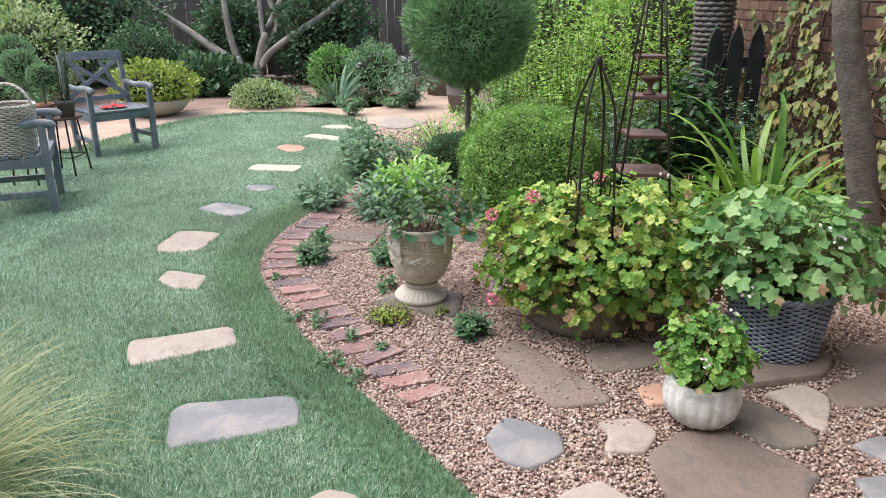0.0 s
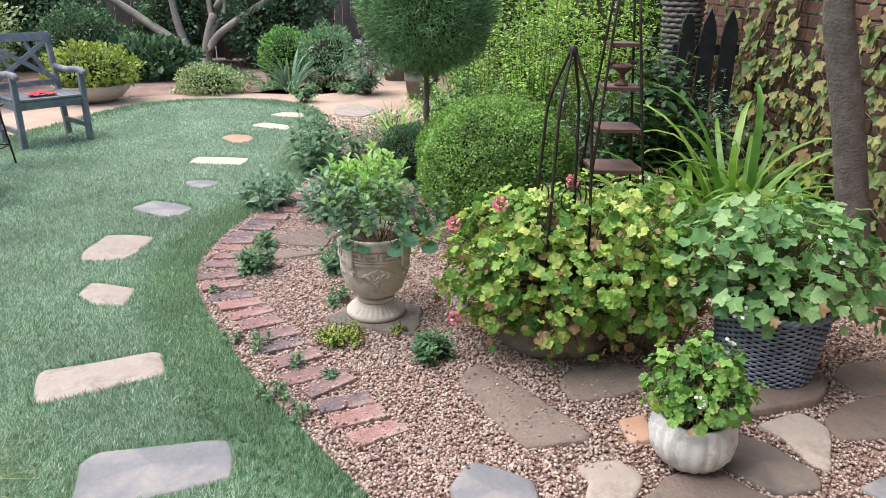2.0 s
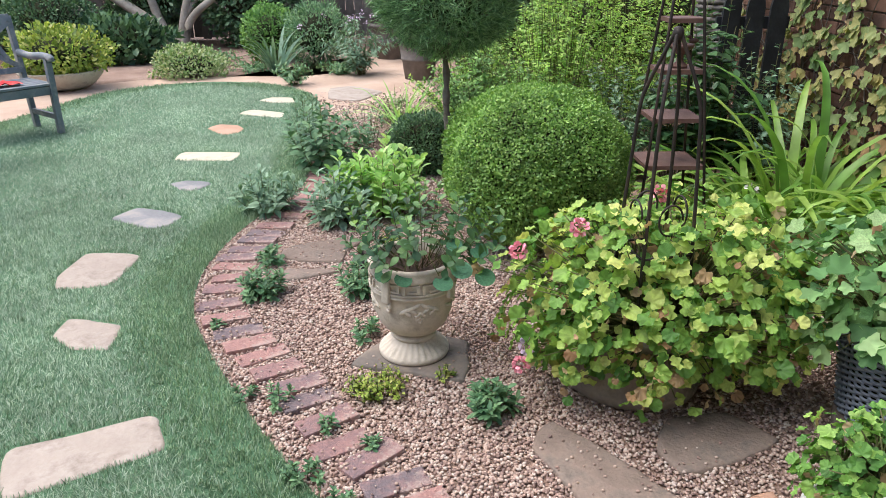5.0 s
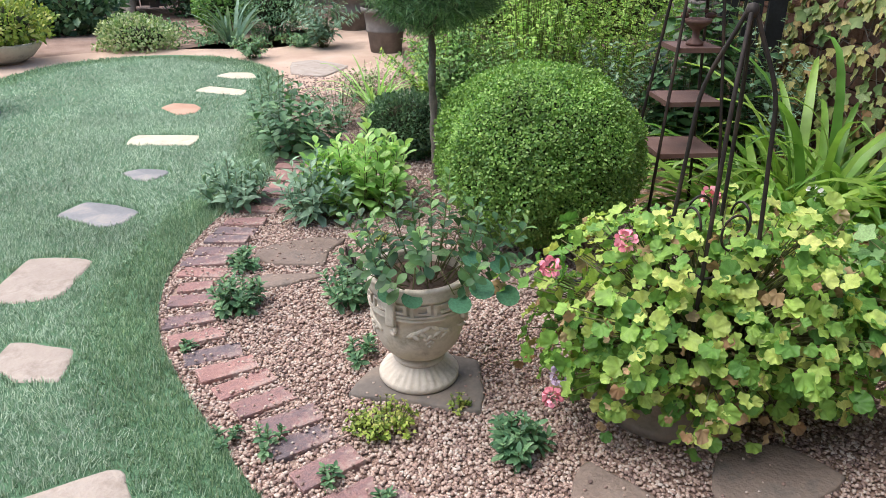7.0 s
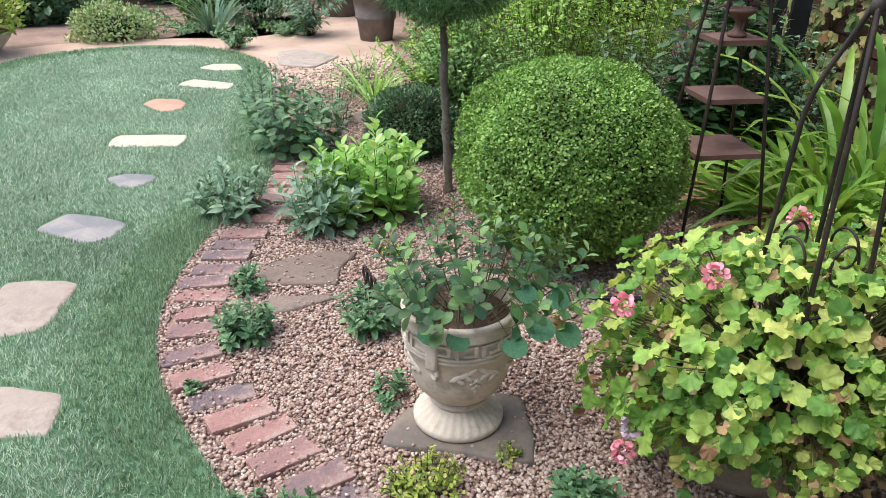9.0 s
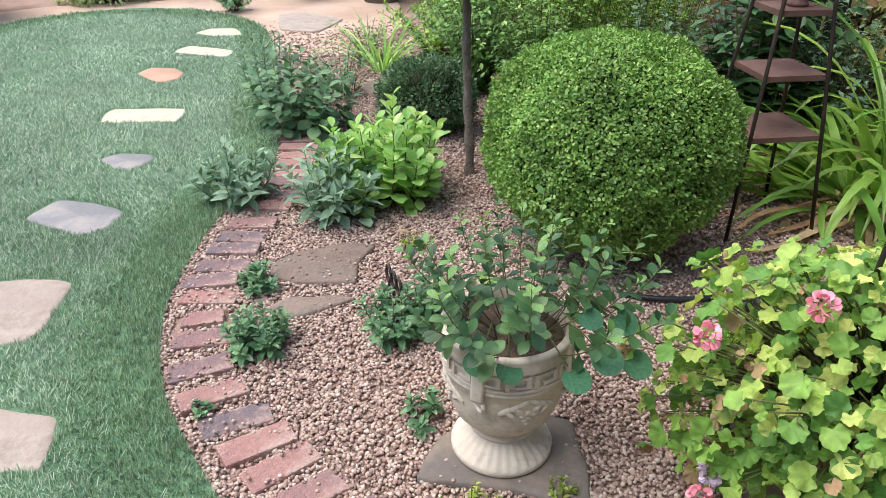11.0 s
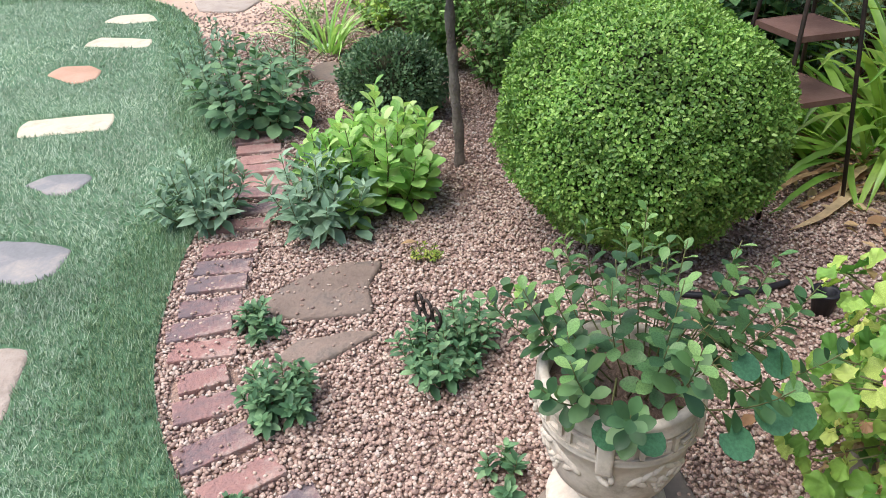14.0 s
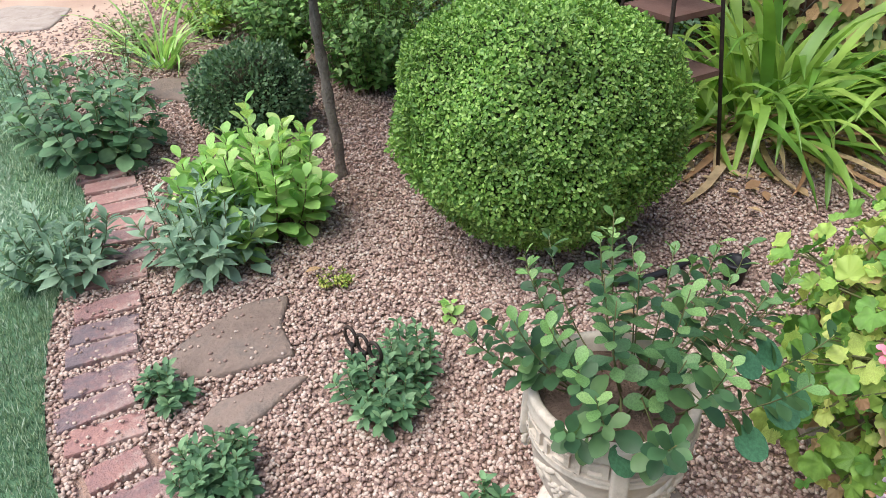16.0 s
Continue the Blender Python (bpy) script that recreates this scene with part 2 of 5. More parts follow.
M_URN = solid("cast_stone", [(0.44, 0.38, 0.31), (0.6, 0.535, 0.455), (0.7, 0.645, 0.565)], 9, 120, 0.85, bump=0.25, depth=0.002, stain=((0.36, 0.31, 0.25), 9))
M_POT_BROWN = solid("weathered_stone_pot", [(0.18, 0.14, 0.115), (0.3, 0.245, 0.2), (0.44, 0.38, 0.32)], 6, 70, 0.85, bump=0.5, stain=((0.1, 0.09, 0.07), 7))
M_POT_WHITE = solid("white_ceramic", [(0.6, 0.58, 0.54), (0.74, 0.73, 0.7), (0.82, 0.81, 0.79)], 12, 110, 0.6, bump=0.3, stain=((0.45, 0.42, 0.37), 16))
M_TERRACOTTA = solid("terracotta", [(0.32, 0.13, 0.08), (0.42, 0.19, 0.12), (0.5, 0.28, 0.2)], 10, 80, 0.85)
M_GREY_POT = solid("grey_pot", [(0.1, 0.09, 0.085), (0.17, 0.15, 0.14), (0.26, 0.23, 0.21)], 8, 80, 0.8)
M_WICKER_BLUE = solid("blue_grey_wicker", [(0.13, 0.155, 0.2), (0.24, 0.28, 0.35), (0.4, 0.44, 0.5)], 12, 120, 0.6, bump=0.3)
M_WICKER_PALE = solid("pale_wicker", [(0.5, 0.42, 0.36), (0.66, 0.58, 0.51), (0.76, 0.7, 0.63)], 14, 140, 0.75, bump=0.4)
M_BENCH = solid("grey_painted_wood", [(0.12, 0.14, 0.165), (0.19, 0.215, 0.245), (0.3, 0.32, 0.34)], 5, 60, 0.6, bump=0.25, stain=((0.36, 0.35, 0.33), 8))
M_IRON = solid("black_iron", [(0.015, 0.013, 0.012), (0.035, 0.028, 0.025), (0.09, 0.055, 0.04)], 12, 130, 0.6, metal=0.35, spec=0.4, bump=0.4, depth=0.002)
M_SHELF = solid("rusty_shelf", [(0.09, 0.05, 0.04), (0.15, 0.085, 0.07), (0.2, 0.13, 0.11)], 8, 90, 0.6, metal=0.2, bump=0.3)
M_BARK = solid("grey_bark", [(0.09, 0.075, 0.065), (0.17, 0.145, 0.125), (0.28, 0.245, 0.215)], 12, 70, 0.9, bump=0.9, depth=0.012)
M_BARK_PALE = solid("smooth_pale_bark", [(0.22, 0.19, 0.16), (0.38, 0.33, 0.28), (0.54, 0.49, 0.43)], 5, 40, 0.75, bump=0.5, depth=0.008)
M_TWIG = solid("green_stems", [(0.07, 0.075, 0.03), (0.12, 0.13, 0.05), (0.17, 0.14, 0.07)], 12, 60, 0.7, bump=0)
# near-black: the shade inside crowns and baskets, put into the colour
M_CORE = solid("inner_shade", [(0.012, 0.017, 0.008), (0.03, 0.035, 0.016), (0.06, 0.05, 0.03)], 20, 80, 0.95, bump=0.8, depth=0.01)
M_FENCE = solid("weathered_fence_boards", [(0.08, 0.07, 0.065), (0.15, 0.13, 0.12), (0.24, 0.215, 0.2)], 3, 50, 0.9, bump=0.6, vary=0.5)
M_WALLBRICK = solid("house_brick", [(0.075, 0.047, 0.038), (0.14, 0.075, 0.055), (0.22, 0.12, 0.09)], 6, 90, 0.9, bump=0.6, vary=0.6)
M_MORTAR = solid("mortar", [(0.2, 0.17, 0.15), (0.3, 0.27, 0.24), (0.38, 0.35, 0.31)], 8, 120, 0.95, bump=0.6)
M_BLACK = solid("black_paint", [(0.008, 0.009, 0.012), (0.018, 0.019, 0.024), (0.04, 0.042, 0.05)], 6, 60, 0.5, bump=0.2)
M_WHITE = solid("white_wood", [(0.6, 0.6, 0.6), (0.75, 0.75, 0.75), (0.82, 0.82, 0.82)], 6, 60, 0.6, bump=0.1)
M_RED = solid("red_cloth", [(0.5, 0.02, 0.03), (0.72, 0.05, 0.06), (0.8, 0.15, 0.12)], 14, 90, 0.8)
M_PINK = solid("pink_petals", [(0.75, 0.16, 0.24), (0.85, 0.32, 0.4), (0.88, 0.55, 0.6)], 30, 90, 0.6, bump=0.1)
M_LILAC = solid("lilac_petals", [(0.6, 0.4, 0.62), (0.75, 0.58, 0.76), (0.85, 0.75, 0.84)], 30, 90, 0.6, bump=0.1)
M_BUD = solid("white_petals", [(0.7, 0.68, 0.62), (0.8, 0.78, 0.74), (0.85, 0.84, 0.8)], 30, 90, 0.6, bump=0.1)

L_TURF = foliage("turf_fibres", [(0.075, 0.145, 0.075), (0.16, 0.265, 0.16), (0.29, 0.415, 0.29), (0.48, 0.58, 0.46)], 0.45, 0.25, 0.45, vein=1.6, gain=1.2)
L_BOX = foliage("box_leaves", [(0.07, 0.18, 0.025), (0.115, 0.25, 0.035), (0.17, 0.32, 0.05), (0.27, 0.43, 0.085)], 0.42, 0.3, 0.4, vein=4, gain=1.4)
L_JUNIPER = foliage("juniper_needles", [(0.04, 0.1, 0.045), (0.09, 0.2, 0.08), (0.16, 0.31, 0.13), (0.26, 0.42, 0.21)], 0.5, 0.25, vein=6, gain=1.5)
L_GERANIUM = foliage("geranium_leaves", [(0.06, 0.18, 0.03), (0.13, 0.29, 0.04), (0.21, 0.38, 0.05), (0.33, 0.47, 0.075), (0.54, 0.58, 0.14)], 0.5, 0.38, vein=40, gain=1.32)
L_GERSMALL = foliage("fresh_geranium_leaves", [(0.05, 0.16, 0.03), (0.1, 0.26, 0.04), (0.18, 0.37, 0.06), (0.3, 0.47, 0.09)], 0.5, 0.38, vein=40)
L_GERDARK = foliage("scented_geranium_leaves", [(0.07, 0.19, 0.06), (0.13, 0.29, 0.085), (0.2, 0.38, 0.12), (0.32, 0.47, 0.2)], 0.6, 0.35, vein=12)
L_DRY = foliage("withered_foliage", [(0.25, 0.13, 0.06), (0.36, 0.23, 0.11), (0.45, 0.33, 0.18)], 0.7, 0.25, vein=20)
L_ROSE = foliage("oval_leaves", [(0.025, 0.08, 0.035), (0.045, 0.125, 0.045), (0.07, 0.17, 0.055), (0.13, 0.26, 0.08)], 0.42, 0.25, 0.35, vein=16, gain=1.15)
L_ROUND = foliage("round_leaves", [(0.035, 0.13, 0.065), (0.05, 0.17, 0.085), (0.07, 0.21, 0.1)], 0.5, 0.25, vein=10)
L_BLUE = foliage("grey_green_leaves", [(0.08, 0.17, 0.1), (0.14, 0.26, 0.16), (0.24, 0.37, 0.25)], 0.55, 0.25, vein=16)
L_SEDUM = foliage("sedum_leaves", [(0.14, 0.32, 0.06), (0.22, 0.43, 0.09), (0.32, 0.53, 0.14), (0.42, 0.62, 0.2)], 0.45, 0.35, vein=12, gain=1.45)
L_SAGE = foliage("perennial_leaves", [(0.06, 0.15, 0.065), (0.1, 0.22, 0.1), (0.17, 0.31, 0.15), (0.27, 0.41, 0.21)], 0.55, 0.28, vein=14, gain=1.4)
L_MINT = foliage("mint_leaves", [(0.035, 0.105, 0.045), (0.06, 0.16, 0.07), (0.1, 0.22, 0.095), (0.17, 0.31, 0.14)], 0.55, 0.25, vein=20)
L_DARK = foliage("dark_shrub_leaves", [(0.025, 0.07, 0.03), (0.05, 0.12, 0.05), (0.09, 0.18, 0.08), (0.16, 0.27, 0.13)], 0.4, 0.25, 0.45, vein=3, gain=1.4)
L_MID = foliage("green_shrub_leaves", [(0.05, 0.14, 0.03), (0.1, 0.23, 0.05), (0.16, 0.33, 0.07), (0.26, 0.44, 0.12)], 0.45, 0.3, vein=3, gain=1.4)
L_BRIGHT = foliage("sunny_hedge_leaves", [(0.1, 0.23, 0.03), (0.19, 0.37, 0.05), (0.3, 0.49, 0.08), (0.44, 0.6, 0.14)], 0.45, 0.42, vein=3, gain=1.45)
L_LILY = foliage("strap_leaves", [(0.1, 0.27, 0.03), (0.2, 0.4, 0.045), (0.34, 0.54, 0.08)], 0.36, 0.42, 0.5, vein=6, gain=1.1)
L_GRASS = foliage("pale_feather_grass", [(0.18, 0.26, 0.1), (0.29, 0.35, 0.15), (0.42, 0.44, 0.22), (0.55, 0.53, 0.32)], 0.55, 0.35, vein=8, gain=1.15)
L_IVY = foliage("ivy_leaves", [(0.08, 0.14, 0.04), (0.14, 0.2, 0.06), (0.22, 0.25, 0.08), (0.3, 0.27, 0.08), (0.2, 0.11, 0.05)], 0.5, 0.25, vein=10, gain=1.5)
L_VARIEGATED = foliage("variegated_leaves", [(0.1, 0.2, 0.05), (0.2, 0.32, 0.1), (0.38, 0.46, 0.22), (0.55, 0.58, 0.36)], 0.55, 0.3, vein=10)
L_LIME = foliage("lime_shrub_leaves", [(0.1, 0.17, 0.025), (0.19, 0.29, 0.035), (0.32, 0.42, 0.05), (0.42, 0.42, 0.1)], 0.5, 0.35, vein=6)

L_YOUNG = foliage("young_leaves", [(0.08, 0.2, 0.06), (0.15, 0.32, 0.08), (0.26, 0.44, 0.14)], 0.4, 0.4, 0.45, vein=16)

# ---- leaf shapes: y along the leaf, z its upper side, length 1 ----
OVAL = ([(0, 0, 0), (-0.24, 0.28, 0.05), (-0.27, 0.6, 0.04), (0, 1, -0.1), (0.27, 0.6, 0.04), (0.24, 0.28, 0.05), (0, 0.35, -0.02), (0, 0.68, -0.03)],
        [[(0, 6, 1), (0, 5, 6), (2, 7, 3), (7, 4, 3)], [(1, 6, 7, 2), (6, 5, 4, 7)]])
LANCE = ([(0, 0, 0), (-0.17, 0.4, 0.03), (0, 1, -0.15), (0.17, 0.4, 0.03), (0, 0.45, -0.02)], [[(0, 4, 1), (0, 3, 4), (1, 4, 2), (4, 3, 2)]])
SMALL = ([(0, 0, 0), (-0.33, 0.5, 0.08), (0, 1, -0.05), (0.33, 0.5, 0.08)], [[(0, 3, 1), (1, 3, 2)]])
FARLEAF = ([(0, 0, 0), (-0.28, 0.5, 0.05), (0, 1, -0.08), (0.28, 0.5, 0.05), (0, 0.5, -0.03)], [[(0, 4, 1), (0, 3, 4), (1, 4, 2), (4, 3, 2)]])
NEEDLE = ([(-0.05, 0, 0), (0.05, 0, 0), (0.03, 0.6, 0.03), (0, 1, 0), (-0.03, 0.6, 0.03)], [[(2, 3, 4)], [(0, 1, 2, 4)]])


def leaf_shape(widths, fold=0.25, curl=-0.14):
    """A smooth leaf: half widths from stalk to tip, folded up along its midrib and curling down to the tip."""
    k = len(widths)
    v = []
    for side in (-1, 0, 1):
        for i, w in enumerate(widths):
            y = i / (k - 1)
            v.append((side * w, y, curl * y * y + abs(side) * fold * w))
    return v, [[(i + 1, k + i + 1, k + i, i) for i in range(k - 1)] + [(k + i + 1, 2 * k + i + 1, 2 * k + i, k + i) for i in range(k - 1)]]


OBOVATE = leaf_shape((0.02, 0.09, 0.2, 0.29, 0.31, 0.25, 0.07))
TOOTHED = leaf_shape((0.03, 0.17, 0.2, 0.26, 0.19, 0.17, 0.01), 0.35, -0.2)
BROADLANCE = leaf_shape((0.03, 0.11, 0.19, 0.2, 0.14, 0.07, 0.005), 0.35)
BOXLEAF = ([(0, 0, 0), (-0.27, 0.3, 0.06), (-0.25, 0.75, 0.05), (0, 1, -0.02), (0.25, 0.75, 0.05), (0.27, 0.3, 0.06)], [[(0, 5, 4, 3), (0, 3, 2, 1)]])


def lobed(lobes, deep, n, ruffle):
    a = np.arange(n) / n * 2 * math.pi
    r = 0.5 * (1 - deep * (0.5 + 0.5 * np.cos(a * lobes))) * (1 - 0.45 * np.exp(-((a - math.pi) / 0.35) ** 2))
    z = ruffle * np.cos(a * lobes * 0.5 + 1) + 0.06
    pts = [(0, 0.28, 0.0)] + [(rr * math.sin(t), 0.5 + rr * math.cos(t), zz) for rr, t, zz in zip(r, a, z)]
    return pts, [[(0, 1 + (i + 1) % n, 1 + i) for i in range(n)]]


ROUND = lobed(9, 0.12, 27, 0.09)
LOBED = lobed(5, 0.34, 25, 0.05)
IVYLEAF = lobed(3, 0.42, 15, 0.03)
DISC = lobed(1, 0.0, 12, 0.03)


# ---- plant builders ----
def lumpy(d, amp, scale):
    """Radius of a clipped or wild crown in the directions d."""
    return np.array([1 + amp * (noise.noise(Vector(q) * scale) + 0.45 * noise.noise(Vector(q) * scale * 3.1)) for q in d])


def crown_mesh(parent, centre, radii, n, length, material, shape=SMALL, amp=0.06, bumps=3.0, depth=0.12, lift=0.3, low=-1.0, core=0.9, name="crown", square=2.0, lying=0.0):
    """A dense crown: leaves in several layers under an uneven outline, over a solid core coloured dark as the shade
    inside.
    """
    radii = np.asarray(radii, dtype=float)
    d = unit(int(n * 1.4))
    d = d[d[:, 2] > low][:n]
    rad = lumpy(d, amp, bumps) * (np.abs(d) ** square).sum(1) ** (-1 / square) * (1 - depth * rng.random(len(d)) ** 1.6)
    pos = np.asarray(centre) + d * radii * rad[:, None]
    out = d / radii
    out /= np.linalg.norm(out, axis=1)[:, None]
    along = out * (1 - lying) + (0.9 + 0.5 * lying) * unit(len(d)) + [0, 0, lift]
    up = out * (1 + lying) + 0.6 * unit(len(d)) + [0, 0, 0.5]
    size = length * rng.uniform(0.65, 1.25, len(d))
    g = Geo().put(*shape, pos, along, up, size)
    ob = part(name, g, material, parent)
    # solid filler that closes the gaps between leaves with painted shade
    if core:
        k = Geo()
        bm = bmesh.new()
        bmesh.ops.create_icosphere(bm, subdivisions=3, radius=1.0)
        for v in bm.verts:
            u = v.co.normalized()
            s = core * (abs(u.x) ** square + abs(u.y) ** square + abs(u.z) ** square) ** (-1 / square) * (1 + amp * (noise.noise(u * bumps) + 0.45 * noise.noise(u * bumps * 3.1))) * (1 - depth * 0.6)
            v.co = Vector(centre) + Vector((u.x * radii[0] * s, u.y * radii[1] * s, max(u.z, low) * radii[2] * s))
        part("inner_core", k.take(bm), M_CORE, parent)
    return ob


def stemmy(parent, base, spread, height, stems, per, length, material, shape=OVAL, bend=0.35, low=0.15, root=0.05, thick=0.0025, droop=0.2, flat=0.55, tipbig=False):
    """A loose plant: curved stems from a root, leaves set along them."""
    stem_geo, pos, along, up, size = Geo(), [], [], [], []
    base = np.asarray(base, dtype=float)
    for i in range(stems):
        a = rng.uniform(0, 2 * math.pi)
        rr = math.sqrt(rng.random())
        h = height * (1 - 0.45 * rr * rr) * rng.uniform(0.7, 1.1)
        tip = np.array([math.cos(a) * rr * spread, math.sin(a) * rr * spread, h])
        foot = np.array([math.cos(a) * root * rr, math.sin(a) * root * rr, 0])
        mid = foot * 0.4 + tip * 0.35 + [0, 0, h * 0.28 * bend / 0.35] + rng.normal(size=3) * 0.03 * height
        t = np.linspace(0, 1, 7)[:, None]
        pts = base + (1 - t) ** 2 * foot + 2 * t * (1 - t) * mid + t * t * tip
        stem_geo.tube(pts, np.linspace(thick, thick * 0.5, 7), 4)
        s = np.sort(rng.uniform(low, 1.0, per))[:, None]
        p = base + (1 - s) ** 2 * foot + 2 * s * (1 - s) * mid + s * s * tip
        tan = 2 * (1 - s) * (mid - foot) + 2 * s * (tip - mid)
        tan /= np.linalg.norm(tan, axis=1)[:, None] + 1e-9
        side = rng.normal(size=(per, 3))
        side -= (side * tan).sum(1)[:, None] * tan
        side /= np.linalg.norm(side, axis=1)[:, None] + 1e-9
        pos.append(p)
        along.append(side + tan * 0.5 - [0, 0, droop])
        up.append(tan * flat + [0, 0, 1.0] + rng.normal(size=(per, 3)) * 0.35)
        size.append(length * rng.uniform(0.6, 1.2, per) * ((0.6 + 0.6 * s[:, 0]) if tipbig else (1.15 - 0.4 * s[:, 0])))
    part("branchwork", stem_geo, M_TWIG, parent)
    g = Geo().put(*shape, np.concatenate(pos), np.concatenate(along), np.concatenate(up), np.concatenate(size))
    return part("foliage", g, material, parent)


def shoots(parent, base, spread, height, stems, per, length, material, shape=OBOVATE, start=0.3, root=0.05, thick=0.0025, rise=0.7, young=None, limit=0, even=False):
    """A plant of upright shoots: leaves climb each stem and stand off it, smaller and steeper towards the tip."""
    stem_geo = Geo()
    sets = {False: ([], [], [], []), True: ([], [], [], [])}
    base = np.asarray(base, dtype=float)
    for i in range(stems):
        a = i * 2.39996 + rng.uniform(-0.4, 0.4)
        rr = math.sqrt((i + rng.random()) / stems)
        h = height * (1 - 0.42 * rr * rr) * rng.uniform(0.72, 1.12)
        foot = np.array([math.cos(a) * root * rr, math.sin(a) * root * rr, 0])
        tip = np.array([math.cos(a) * rr * spread, math.sin(a) * rr * spread, h])
        mid = foot * 0.55 + tip * 0.45 + np.array([math.cos(a), math.sin(a), 0]) * 0.16 * spread * rr - [0, 0, 0.06 * h] + rng.normal(size=3) * 0.03 * height
        t = np.linspace(0, 1, 7)[:, None]
        stem_geo.tube(base + (1 - t) ** 2 * foot + 2 * t * (1 - t) * mid + t * t * tip, np.linspace(thick, thick * 0.5, 7), 5)
        for j in range(per):
            s = start + (1 - start) * ((j + rng.random() * 0.6) / per) ** 0.8
            s = min(s, 1.0)
            p = base + (1 - s) ** 2 * foot + 2 * s * (1 - s) * mid + s * s * tip
            tan = 2 * (1 - s) * (mid - foot) + 2 * s * (tip - mid)
            tan = tan / (np.linalg.norm(tan) + 1e-9)
            b = j * 2.4 + i + rng.normal() * 0.3
            side = np.cross(tan, [math.cos(b), math.sin(b), 0.13])
            side = side / (np.linalg.norm(side) + 1e-9)
            u = (s - start) / (1 - start)
            q = sets[bool(young) and u > 0.8 and i % 3 != 1]
            q[0].append(p)
            q[1].append(side + tan * (rise * (0.55 + 1.1 * u)) + rng.normal(size=3) * 0.16 - [0, 0, 0.25 * (1 - u)])
            q[2].append(tan * 0.9 + [0, 0, 0.55] + rng.normal(size=3) * 0.22)
            q[3].append(length * rng.uniform(0.72, 1.2) * (1.0 if even else 1.12 - 0.5 * u))
    part("branchwork", stem_geo, M_TWIG, parent)
    for key, mat in ((False, material), (True, young)):
        if sets[key][0]:
            leaf_parts(parent, shape, *sets[key], mat, limit)


def straps(parent, base, n, length, width, material, rise=(0.5, 1.2), arch=1.0, root=0.1, name="foliage", single=False):
    """Long ribbon leaves that rise and arch over."""
    g = Geo()
    for i in range(n):
        a = rng.uniform(0, 2 * math.pi)
        ln, w = length * rng.uniform(0.6, 1.15), width * rng.uniform(0.7, 1.15)
        el = rng.uniform(*rise)
        curl = rng.normal() * 0.07
        k = 9
        pts, p, e = [], np.asarray(base, dtype=float) + [math.cos(a) * root * rng.random(), math.sin(a) * root * rng.random(), 0], el
        for j in range(k):
            pts.append(p.copy())
            p = p + np.array([math.cos(a) * math.cos(e), math.sin(a) * math.cos(e), math.sin(e)]) * ln / k
            p[2] = max(p[2], 0.015)
            a += curl
            e -= arch * rng.uniform(0.6, 1.3) * (0.05 + 0.35 * j / k)
        pts = np.array(pts)
        wid = w * np.array([0.75, 0.95, 1, 1, 0.95, 0.85, 0.7, 0.45, 0.05])
        sd = np.array([-math.sin(a), math.cos(a), 0])
        v = np.concatenate([pts - sd * wid[:, None] / 2 + [0, 0, 0.12 * w], pts, pts + sd * wid[:, None] / 2 + [0, 0, 0.12 * w]])
        q = [(j, k + j, k + j + 1, j + 1) for j in range(k - 1)] + [(k + j, 2 * k + j, 2 * k + j + 1, k + j + 1) for j in range(k - 1)]
        if single:
            part(name, Geo().add(v, [q]), material, parent)
        else:
            g.add(v, [q])
    if not single:
        part(name, g, material, parent)


def leaf_parts(parent, shape, pos, along, up, size, material, limit):
    """The first leaves are parts of their own on one mesh; the rest is joined."""
    g = Geo().add(*shape)
    me = g.mesh("leaf")
    me.materials.append(material)
    pos, along, up = (np.asarray(q, dtype=float) for q in (pos, along, up))
    for p, a, u, s in list(zip(pos, along, up, size))[:limit]:
        y = Vector(a).normalized()
        x = y.cross(Vector(u)).normalized()
        z = x.cross(y)
        lf = part("leaf", me, material, parent)
        lf.matrix_local = Matrix(((x[0] * s, y[0] * s, z[0] * s, p[0]), (x[1] * s, y[1] * s, z[1] * s, p[1]), (x[2] * s, y[2] * s, z[2] * s, p[2]), (0, 0, 0, 1)))
    if len(pos) > limit:
        part("foliage", Geo().put(*shape, pos[limit:], along[limit:], up[limit:], np.asarray(size)[limit:]), material, parent)


def shrub(at, radii, n, length, material, label, name="shrub", shape=SMALL, amp=0.25, bumps=2.2, core=0.72, depth=0.3, category="shrub", lift=0.3, group=""):
    ob = thing(name, (at[0], at[1], 0), label, category, group)
    crown_mesh(ob, (0, 0, radii[2] * 0.92), radii, n, length, material, shape, amp, bumps, depth, lift, -0.95, core)
    g = Geo()
    for i in range(5):
        a = i * 1.3 + at[0]
        g.tube([(0.05 * math.cos(a), 0.05 * math.sin(a), -0.02), (0.25 * radii[0] * math.cos(a), 0.25 * radii[1] * math.sin(a), radii[2] * 0.8)], [0.015, 0.006], 5)
    part("branchwork", g, M_BARK, ob)
    return ob


# ---- ground ----
LAWN = catmull([(0.75, 1.35), (0.22, 2.17), (-0.23, 2.79), (-0.51, 3.18), (-0.72, 3.52), (-0.92, 3.88), (-1.06, 4.2), (-1.13, 4.61), (-1.1, 5.03), (-1.02, 5.42), (-0.84, 6.04), (-0.86, 6.75), (-0.94, 7.59), (-1.02, 8.66), (-1.25, 9.51), (-1.77, 10.1), (-2.43, 10.33), (-3.05, 10.13), (-3.5, 9.72), (-3.72, 9.05), (-3.95, 8.0), (-4.25, 7.0), (-4.7, 5.2), (-4.9, 2.5), (-4.6, -1.5), (1.6, -1.6), (1.4, 0.3)], 6)
